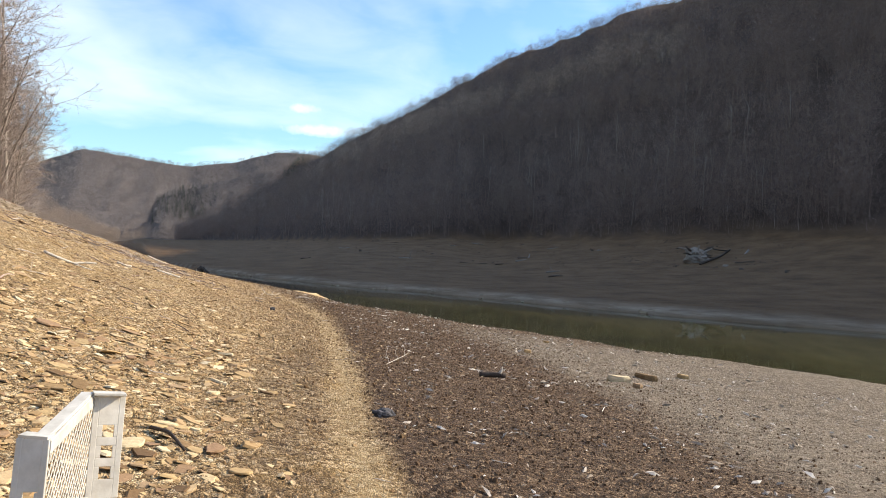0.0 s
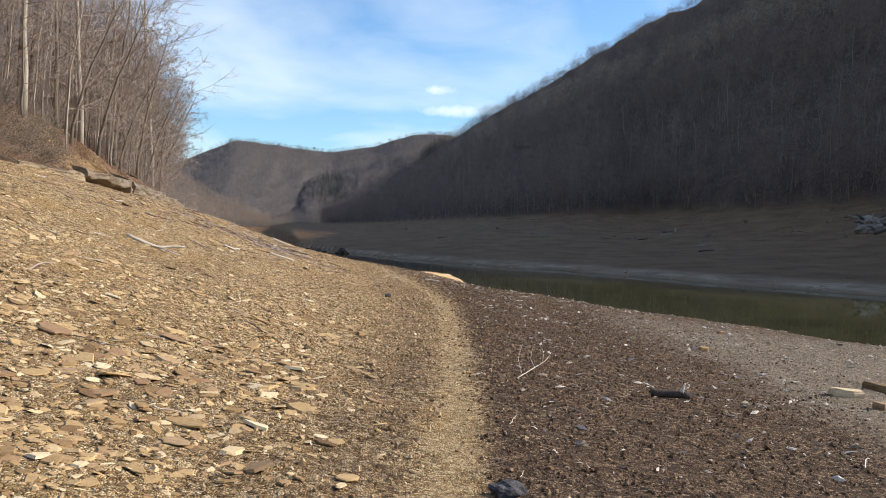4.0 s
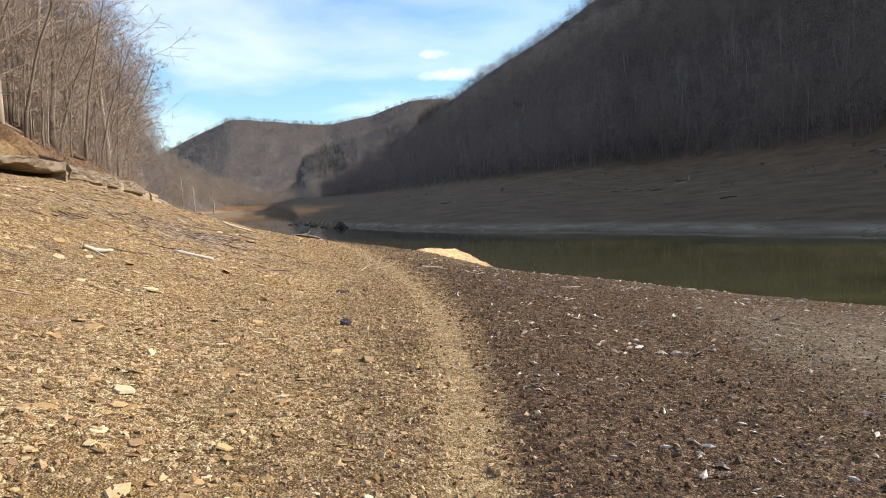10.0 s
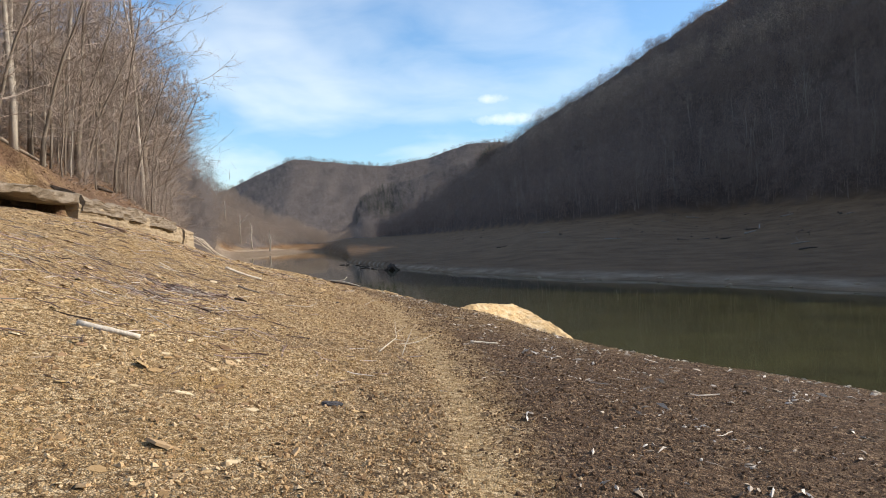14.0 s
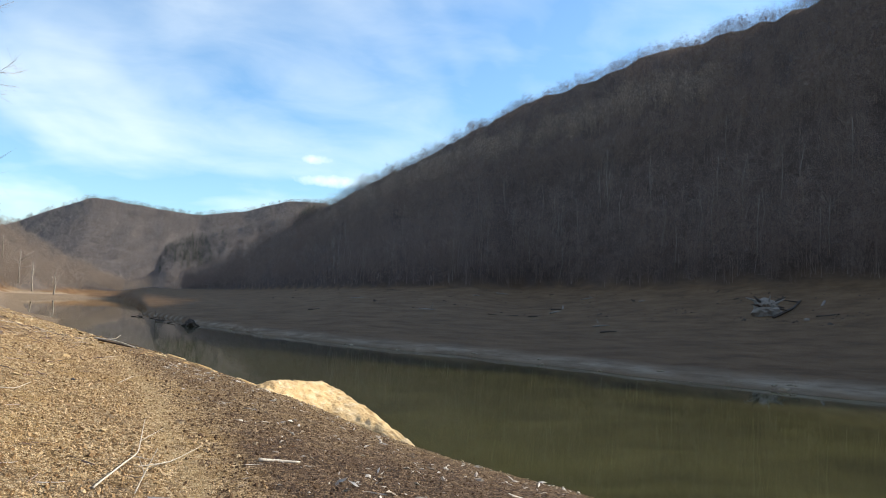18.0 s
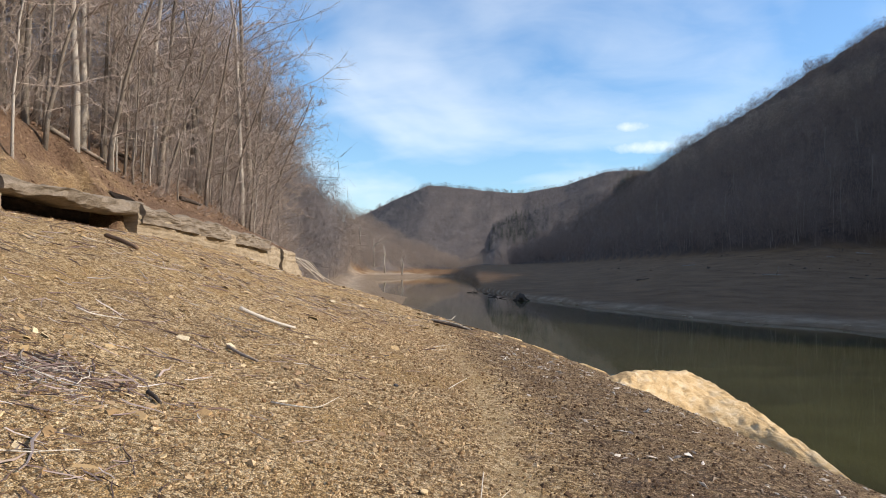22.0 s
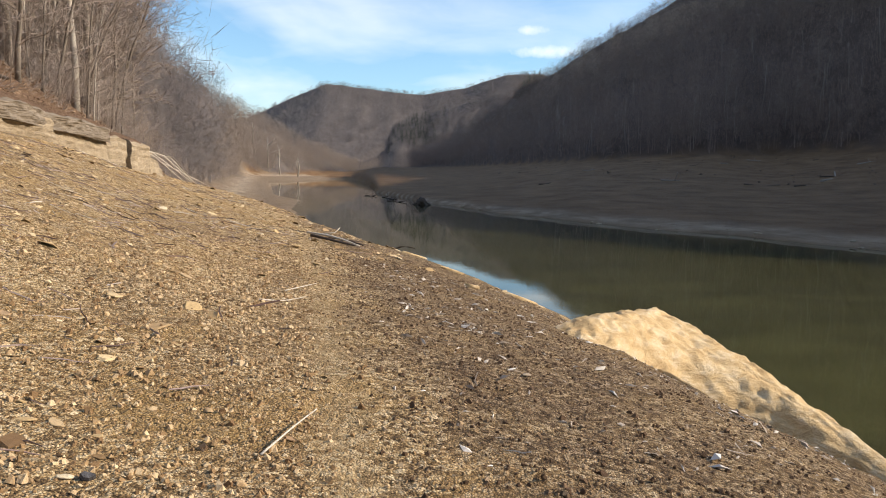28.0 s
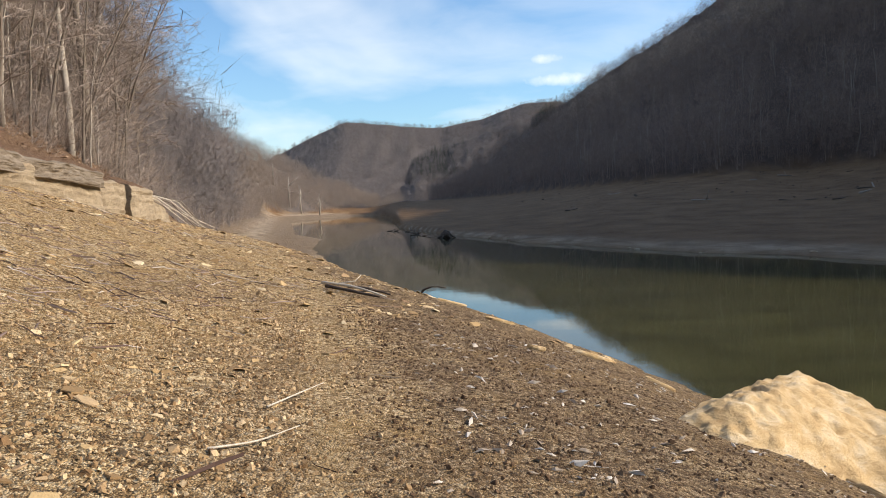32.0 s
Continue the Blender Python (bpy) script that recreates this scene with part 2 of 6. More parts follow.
MAT_BLEACHED = material("bleached_wood", wood_look((0.36, 0.30, 0.23), (0.78, 0.72, 0.62)), 0.85, (0.5, 0.01))
MAT_GREYWOOD = material("grey_driftwood", wood_look((0.13, 0.10, 0.08), (0.42, 0.36, 0.30)), 0.9, (0.6, 0.01))
MAT_DARKWOOD = material("dark_wet_wood", wood_look((0.025, 0.019, 0.015), (0.12, 0.09, 0.07)), 0.8, (0.6, 0.01))
MAT_BROWNWOOD = material("brown_wood", wood_look((0.10, 0.060, 0.040), (0.30, 0.20, 0.135)), 0.85, (0.6, 0.01))
MAT_BARK = material("grey_bark", wood_look((0.10, 0.080, 0.062), (0.31, 0.27, 0.225)), 0.92, (0.7, 0.02))
MAT_PALEBARK = material("pale_bark", wood_look((0.24, 0.21, 0.18), (0.60, 0.55, 0.48)), 0.9, (0.5, 0.02))
MAT_TWIG = material("bare_twigs", wood_look((0.22, 0.175, 0.15), (0.50, 0.425, 0.37)), 0.92)
# haze over the distant hills is put into this grey
MAT_HAZEFOREST = material("haze_greyed_forest", lambda n, p: varied(n, [(0.0, (0.165, 0.142, 0.136)), (1.0, (0.240, 0.212, 0.204))], 0.1, 1.0, p), 0.95, crown=0.85)
# lighter, warmer copy of bare_forest with sunlight put into the colour
MAT_SUNFOREST = material("sun_tinted_bare_forest", lambda n, p: varied(n, [(0.0, (0.215, 0.165, 0.132)), (1.0, (0.325, 0.262, 0.215))], 0.1, 1.0, p), 0.95, crown=0.7)
# sun on the mountain shoulder's treetops is painted as a paler colour
MAT_SUNTOPFOREST = material("sun_painted_treetops", lambda n, p: varied(n, [(0.0, (0.38, 0.27, 0.19)), (1.0, (0.56, 0.42, 0.31))], 0.15, 1.0, p), 0.95, crown=0.4)
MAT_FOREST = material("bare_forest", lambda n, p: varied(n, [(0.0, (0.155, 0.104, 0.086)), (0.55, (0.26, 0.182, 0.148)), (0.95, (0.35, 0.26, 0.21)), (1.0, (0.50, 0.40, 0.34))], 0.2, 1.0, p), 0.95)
MAT_PINE = material("pine_green", lambda n, p: varied(n, [(0.0, (0.050, 0.058, 0.050)), (1.0, (0.105, 0.110, 0.092))], 0.2, 1.0, p), 0.9, crown=0.6)


def rock_look(n, p):
    a = n.noise(n.scaled(p, (1.0, 1.0, 2.2)), 3.0, 8.0, 0.68, 0.4)
    b = n.noise(p, 32.0, 5.0, 0.7)
    c = n.ramp(a, [(0.25, (0.33, 0.205, 0.090)), (0.47, (0.56, 0.39, 0.20)), (0.70, (0.70, 0.57, 0.38))])
    c = n.mix(n.grey(b, 0.60, 0.85), c, (0.33, 0.23, 0.135))
    return c, n.math("ADD", a, n.math("MULTIPLY", b, 0.30))


MAT_ROCK = material("tan_sandstone", rock_look, 0.88, (0.9, 0.06))


def ledge_look(n, p):
    a = n.noise(n.scaled(p, (0.9, 0.9, 3.2)), 1.9, 8.0, 0.72, 0.2)
    b = n.noise(p, 14.0, 6.0, 0.7)
    c = n.ramp(a, [(0.28, (0.20, 0.155, 0.105)), (0.55, (0.36, 0.29, 0.20)), (0.8, (0.50, 0.42, 0.305))])
    c = n.mix(n.grey(b, 0.5, 0.8), c, (0.21, 0.165, 0.12))
    return c, n.math("ADD", a, n.math("MULTIPLY", b, 0.3))


MAT_LEDGE = material("layered_ledge", ledge_look, 0.9, (0.9, 0.08))
MAT_GREYLEDGE = material("weathered_grey_ledge", lambda n, p: (n.ramp(n.noise(n.scaled(p, (1.0, 1.0, 3.0)), 2.4, 7.0, 0.7), [(0.3, (0.12, 0.095, 0.070)), (0.7, (0.29, 0.24, 0.185))]), n.noise(n.scaled(p, (1.0, 1.0, 5.0)), 6.0, 6.0, 0.7)), 0.92, (0.8, 0.05))
MAT_DARKROCK = material("dark_shale_and_hollow_shade", lambda n, p: (n.ramp(n.noise(n.scaled(p, (1.0, 1.0, 2.0)), 3.0, 7.0, 0.72), [(0.3, (0.030, 0.022, 0.017)), (0.7, (0.13, 0.095, 0.07))]), n.noise(n.scaled(p, (1.0, 1.0, 6.0)), 5.0, 6.0, 0.7)), 0.92, (0.9, 0.06))
MAT_CHARCOAL = material("dark_stone", lambda n, p: (n.ramp(n.noise(p, 30.0, 5.0, 0.7), [(0.3, (0.028, 0.028, 0.032)), (0.7, (0.115, 0.11, 0.115))]), n.noise(p, 18.0, 6.0, 0.7)), 0.85, (0.8, 0.02))
MAT_PLASTIC = material("grey_plastic", lambda n, p: (n.ramp(n.noise(p, 9.0, 5.0, 0.65), [(0.3, (0.46, 0.43, 0.37)), (0.7, (0.68, 0.65, 0.58))]), n.noise(p, 80.0, 3.0)), 0.5, (0.15, 0.003))


def make_water():
    m = bpy.data.materials.new("lake_water")
    m.use_nodes = True
    m.node_tree.nodes.clear()
    n = Nodes(m.node_tree)
    p = n.add("ShaderNodeNewGeometry").outputs["Position"]
    murk = n.ramp(n.noise(n.scaled(p, (1.0, 2.2, 1.0)), 0.22, 5.0, 0.6, 0.6), [(0.3, (0.034, 0.034, 0.014)), (0.55, (0.056, 0.055, 0.021)), (0.8, (0.078, 0.077, 0.030))])
    h = n.noise(n.scaled(p, (1.0, 2.0, 1.0)), 0.9, 3.0, 0.5)
    bump = n.add("ShaderNodeBump", {"Height": h, "Strength": 0.05, "Distance": 0.02})
    b = n.add("ShaderNodeBsdfPrincipled", {"Base Color": murk, "Roughness": 0.03, "IOR": 1.33, "Normal": bump.outputs[0]})
    n.add("ShaderNodeOutputMaterial", {"Surface": b.outputs[0]})
    return m


MAT_WATER = make_water()


# ---------------------------------------------------------------- mesh helpers
def mesh_of(name, verts, faces, mats, smooth=False, face_mat=None, attrs=None):
    """A mesh from arrays: verts (n, 3), faces (m, 3) or (m, 4)."""
    verts, faces = np.asarray(verts, np.float32), np.asarray(faces, np.int32)
    me = bpy.data.meshes.new(name)
    k = faces.shape[1]
    me.vertices.add(len(verts))
    me.vertices.foreach_set("co", verts.ravel())
    me.loops.add(faces.size)
    me.loops.foreach_set("vertex_index", faces.ravel())
    me.polygons.add(len(faces))
    me.polygons.foreach_set("loop_start", np.arange(0, faces.size, k, dtype=np.int32))
    me.polygons.foreach_set("use_smooth", np.full(len(faces), smooth))
    for m in mats if isinstance(mats, (list, tuple)) else [mats]:
        me.materials.append(m)
    if face_mat is not None:
        me.polygons.foreach_set("material_index", np.asarray(face_mat, np.int32))
    for key, val in (attrs or {}).items():
        me.attributes.new(key, "FLOAT", "POINT").data.foreach_set("value", np.asarray(val, np.float32))
    me.update(calc_edges=True)
    return me


def thing(name, me, label, category, group="", kind="", parent=None):
    ob = new(name, me)
    if parent is not None:
        ob.parent = parent
        if label:
            ob["label"] = label
        return ob
    return tagged(ob, label, category, group, kind)


def tube(points, radii, sides=6, seed=0, wobble=0.0):
    """Verts and quads of a tapered tube along points, with closed ends."""
    pts = np.asarray(points, float)
    rad = np.asarray(radii, float)
    rs = np.random.RandomState(seed)
    t = np.gradient(pts, axis=0)
    t /= np.linalg.norm(t, axis=1)[:, None] + 1e-9
    ref = np.array([0.0, 0.0, 1.0]) if abs(t[0, 2]) < 0.8 else np.array([1.0, 0.0, 0.0])
    a = np.cross(t, ref)
    a /= np.linalg.norm(a, axis=1)[:, None] + 1e-9
    b = np.cross(t, a)
    ang = np.linspace(0, 2 * np.pi, sides, endpoint=False)
    r = rad[:, None] * (1 + wobble * rs.uniform(-1, 1, (len(pts), sides)))
    v = pts[:, None] + r[:, :, None] * (np.cos(ang)[None, :, None] * a[:, None] + np.sin(ang)[None, :, None] * b[:, None])
    v = v.reshape(-1, 3)
    q = []
    for i in range(len(pts) - 1):
        for j in range(sides):
            k = (j + 1) % sides
            q.append((i * sides + j, i * sides + k, (i + 1) * sides + k, (i + 1) * sides + j))
    n0 = len(v)
    v = np.vstack([v, pts[:1], pts[-1:]])
    last = (len(pts) - 1) * sides
    for j in range(sides):
        k = (j + 1) % sides
        q.append((n0, k, j, j))
        q.append((n0 + 1, last + j, last + k, last + k))
    return v, q


def tris_of(q):
    out = []
    for f in q:
        if f[2] == f[3]:
            out.append(f[:3])
        else:
            out += [(f[0], f[1], f[2]), (f[0], f[2], f[3])]
    return out


def joined(parts):
    vs, fs, n = [], [], 0
    for v, f in parts:
        vs.append(v)
        fs.append(np.asarray(f) + n)
        n += len(v)
    return np.vstack(vs), np.vstack(fs)


# ---------------------------------------------------------------- the lie of the land
SHORE_Y = [-60, 0, 14, 20, 26.5, 31, 35, 38, 42, 50, 56, 58.6, 67, 77.7, 88, 108, 130, 150, 240, 300]
SHORE_X = [42, 31, 25, 20, 14.5, 11.4, 9.6, 8.3, 6.5, 3.9, 1.2, -0.6, -4.6, -10, -14.5, -22.5, -27, -36, -62, -80]
RISE_D = [-30, -12, -3, 0, 2, 3.3, 5, 6.7, 8, 9.4, 11, 12.3, 14.5, 17, 20, 40]
RISE_Z = [-7.0, -5.2, -3.3, -2.4, -1.68, -1.14, -0.58, -0.20, -0.02, 0.16, 0.45, 0.75, 1.4, 2.0, 2.35, 4.2]
LEDGE_Y = [-60, 0, 30, 44, 52, 60, 66, 72, 85, 120, 200, 320]
LEDGE_X = [-17, -15.5, -13.5, -13.2, -13.4, -13.9, -15.0, -16.6, -21.0, -31, -56, -92]
LEDGE_H = [0.8, 0.8, 0.8, 0.75, 0.75, 0.8, 0.4, 0.1, 0.1, 0.1, 0.1, 0.1]
HOLLOW = (42.2, 47.0)
CAP_H = [60, 60, 55, 46, 42, 38, 30, 22, 14, 10, 9, 8]
# round a fixed point of the near bank: bearing, then distance and height of shore, tree line, crest and the land behind
HUB = (1.7, 23.0)
AZ = [-60, -24, -19, -16, -12, -9.5, -7.8, -4.4, -2, 1, 3.5, 6.5, 10.7, 16, 20, 23.5, 26.5, 29, 34, 40, 50, 70, 95, 130, 170]
R_SHORE = [150, 150, 230, 320, 420, 420, 150, 108, 97, 83, 79, 72.5, 66.5, 63.5, 58.5, 56.5, 54.5, 52, 50, 48, 47, 50, 60, 90, 120]
R_TREES = [190, 190, 270, 360, 450, 460, 450, 430, 380, 300, 260, 222, 201, 196, 211, 200, 189, 181, 167, 154, 132, 115, 125, 150, 170]
Z_TREES = [3, 2.5, 2.2, 2, 2, 2.5, 4.8, 5.2, 5.3, 5.6, 5.8, 6, 6.5, 7.5, 8.5, 8.5, 8.7, 8.7, 9.2, 9.7, 9.3, 8, 8, 8, 8]
# past bearing 46 the unseen crest is shaped to shade the far bank
R_CREST = [300, 270, 330, 420, 520, 560, 560, 560, 560, 560, 552, 525, 502, 468, 461, 429, 407, 390, 369, 339, 251, 215, 220, 300, 350]
E_AZ = [-60, -24, -19.4, -16.2, -14.4, -12.4, -10.4, -9.8, -6, -5.4, -3.5, -1.4, 1, 3.5, 5.8, 6.5, 10.7, 16, 20, 23.5, 26.5, 29, 34, 40, 47, 54, 60, 66, 72, 79, 85, 90, 110, 130, 170]
E_CREST = [8, 6.4, 4.5, 3.3, 2.3, 1.35, 0.35, 0.05, 0.0, 0.1, 1.5, 3.0, 4.95, 6.65, 7.95, 8.4, 10.8, 13.85, 15.95, 17.35, 18.5, 19.4, 20.5, 21.9, 25, 27.3, 27.8, 28.4, 27, 25.5, 21, 18, 16, 12, 8]
# the hills at the valley head: a far ridge and a nearer spur in front of it
BACK_AZ = [-30, -20, -16.2, -14.2, -11.7, -10, -7.8, -4.2, -1.2, 1.8, 4, 7, 12, 30]
E_BACK = [3, 2.8, 4.35, 5.42, 6.55, 6.37, 6.17, 5.95, 6.52, 7.5, 7.62, 7.3, 6, 4]
SPUR_AZ = [-8.3, -7.7, -7.1, -6.6, -4.6, -1.4, 1.4, 2.9, 4.5, 8, 12]
E_SPUR = [-1.0, 0.4, 1.9, 3.2, 4.4, 5.3, 6.1, 6.4, 6.6, 6.2, 5.0]
R_SPUR = 760.0
BANK_BEND = [1.35, 1.35, 1.35, 1.35, 1.35, 1.35, 1.35, 1.35, 1.35, 1.35, 1.35, 1.35, 1.83, 2.44, 2.90, 2.90, 2.90, 2.90, 2.90, 2.90, 2.90, 2.90, 2.90, 2.90, 2.90]
R_BACK = 1100.0


def soft(x, xs, ys):
    """A table read with rounded corners."""
    w = 0.4
    return sum(np.interp(x + o, xs, ys) for o in (-2 * w, -w, 0, w, 2 * w)) / 5


def wave(x, y, size, seed, octaves=4):
    """Cheap smooth noise on arrays: sums of turned sines with warped phase, about -1 to 1."""
    rs = np.random.RandomState(seed)
    out, amp, tot = 0.0, 1.0, 0.0
    f = 1.0 / size
    for _ in range(octaves):
        s = 0.0
        for _ in range(5):
            a, p, q = rs.uniform(0, 6.283, 3)
            k = f * rs.uniform(0.7, 1.4) * 6.283
            s = s + np.sin(k * (np.cos(a) * x + np.sin(a) * y) + p + 1.3 * np.sin(0.6 * k * (np.cos(q) * x + np.sin(q) * y)))
        out = out + amp * s / 2.6
        tot += amp
        amp *= 0.55
        f *= 2.1
    return out / tot


def smooth01(v, lo, hi):
    t = np.clip((v - lo) / (hi - lo), 0, 1)
    return t * t * (3 - 2 * t)


def shore_gap(x, y):
    """Metres inland from the water's edge of the near bank, with the wide shelf drawn in."""
    xs = np.interp(y, SHORE_Y, SHORE_X)
    x0 = np.minimum(0.9, xs - 7.5)
    d, w = xs - x, np.maximum(xs - x0, 7.5)
    e = np.where(d < 5, d, np.where(d < w, 5 + (d - 5) * 3.0 / np.maximum(w - 5, 0.5), 8 + (d - w)))
    return d, e


def near_land(x, y):
    d, e = shore_gap(x, y)
    z = soft(e, RISE_D, RISE_Z) + 0.068 * np.clip(-x - 3.0, 0, 16)
    z = z - 0.062 * np.clip(x - 1.0, 0, 9) * smooth01(d, -1, 3) * (1 - 0.55 * smooth01(y, 16, 30))
    z = z + 0.085 * np.clip(-x, 0, 4) * smooth01(y, 12, 18) * (1 - smooth01(y, 27, 35)) - 0.08 * smooth01(y, 36, 39) * smooth01(e, 5, 7) - 0.04 * smooth01(y, 42, 47) * smooth01(e, 3, 6)
    z = z - 0.12 * np.clip(x - 2.5, 0, 5) * smooth01(y, 28, 38) * smooth01(d, -1, 3) + 0.07 * np.exp(-((x - 0.2) / 1.4) ** 2 - ((y - 21.4) / 2.0) ** 2)
    z = z - (np.maximum(z, WATER_Z) - WATER_Z) * 0.55 * smooth01(y, 68, 90)
    lx = np.interp(y, LEDGE_Y, LEDGE_X)
    hollow = smooth01(y, HOLLOW[0] - 0.15, HOLLOW[0] + 0.15) * (1 - smooth01(y, HOLLOW[1] - 0.1, HOLLOW[1] + 0.1))
    up = lx - x - 1.15 * hollow
    bank = np.interp(y, LEDGE_Y, LEDGE_H) + 0.55 * hollow
    cap = np.interp(y, LEDGE_Y, CAP_H)
    soil = 0.9 * (1 - smooth01(y, 45, 52))
    hill = bank + soil * smooth01(up, 0.6, 1.7) + np.minimum(up, 4.5) * 0.5 + np.maximum(up - 4.5, 0) * 0.55 - soil * 0.35 * smooth01(up, 3.0, 9.0)
    hill = cap * (1 - np.exp(-np.maximum(hill, 0) / cap))
    z = z + np.where(up > 0, hill * np.clip(up / 0.25, 0, 1), 0)
    return z


def far_land(x, y):
    dx, dy = x - HUB[0], y - HUB[1]
    r = np.hypot(dx, dy)
    az = np.degrees(np.arctan2(dx, dy))
    g = lambda t: np.interp(az, AZ, t)
    rs, rt, zt, rc = g(R_SHORE), g(R_TREES), g(Z_TREES), g(R_CREST)
    rc = rc * (1 + 0.03 * wave(az, 0 * az, 9.0, 5, 3))
    zc = 1.6 + rc * np.tan(np.radians(np.interp(az, E_AZ, E_CREST))) + wave(az, 0 * az, 5.0, 8, 3) * 1.5
    zb = 1.6 + R_BACK * np.tan(np.radians(np.interp(az, BACK_AZ, E_BACK))) + wave(az, 0 * az, 6.0, 9, 3) * 2.0
    zs = 1.6 + R_SPUR * np.tan(np.radians(np.interp(az, SPUR_AZ, E_SPUR))) + wave(az, 0 * az, 3.0, 19, 3) * 1.5
    bank = np.clip((r - rs) / np.maximum(rt - rs, 1), 0, 1)
    lip = np.clip((r - rs) / 5.0, 0, 1)
    z = WATER_Z + 0.55 * lip + (zt - WATER_Z - 0.55) * (0.25 * bank + 0.75 * bank ** g(BANK_BEND))
    z = np.where(r < rs, WATER_Z - 0.25 * (rs - r), z)
    s = np.clip((r - rt) / np.maximum(rc - rt, 1), 0, 1)
    gully = wave(az * 3.0, r * 0.02, 14.0, 4, 3)
    hill = zt + (zc - zt) * (s ** 0.92) + gully * 3.5 * np.sin(np.pi * s)
    z = np.where(r > rt, hill, z)
    z = np.where(r > rc, np.maximum(zc - (r - rc) * 0.45, 2.0), z)
    t = np.clip((r - 580.0) / (R_SPUR - 580.0), 0, 1)
    spur = np.where(r < R_SPUR, 2.0 + (zs - 2.0) * t ** 0.8, zs - (r - R_SPUR) * 0.35)
    spur = spur + 3.0 * wave(az * 4.0, r * 0.03, 12.0, 14, 2) * np.sin(np.pi * t)
    z = np.where((r > 580.0) & (r < R_BACK), np.maximum(z, spur), z)
    t = np.clip((r - 780.0) / (R_BACK - 780.0), 0, 1)
    back = 3.0 + (zb - 3.0) * t ** 0.85 + 2.0 * wave(az * 3.0, r * 0.02, 14.0, 6, 3) * np.sin(np.pi * t)
    z = np.where((r > 780.0) & (r < R_BACK), np.maximum(z, back), z)
    z = np.where(r >= R_BACK, np.maximum(zb - (r - R_BACK) * 0.05, 3.0), z)
    return np.maximum(z, -6.0)


def land(x, y):
    x, y = np.asarray(x, float), np.asarray(y, float)
    big = wave(x, y, 6.0, 2, 3) * 0.05
    n = near_land(x, y)
    f = far_land(x, y)
    return np.maximum(n, f) + big


def land1(x, y):
    return float(land(np.array([x]), np.array([y]))[0])


def axis_steps(lo, hi, step, far_lo, far_hi, grow=1.07, cap=12.0, cap_to=1250.0):
    """Even steps from lo to hi, then growing ones, held to cap within cap_to metres."""
    def run(p, end, sign):
        out, s = [], step
        while (p - end) * sign < 0:
            s = min(s * grow, cap) if abs(p) < cap_to else s * 1.3
            p += sign * s
            out.append(p)
        return out
    mid = list(np.arange(lo, hi + 1e-6, step))
    return np.array(run(lo, far_lo, -1)[::-1] + mid + run(hi, far_hi, 1))


TRACK_Y = [-40, 4, 8.9, 11.5, 13, 17, 20, 22, 25.5, 29.2, 31, 33.4, 37.5, 39.6, 50, 60]
TRACK_X = [0.4, 0.6, 0.82, 1.0, 1.2, 1.55, 1.72, 1.75, 1.6, 1.25, 0.85, 0.4, -0.6, -1.1, -3.6, -8.0]


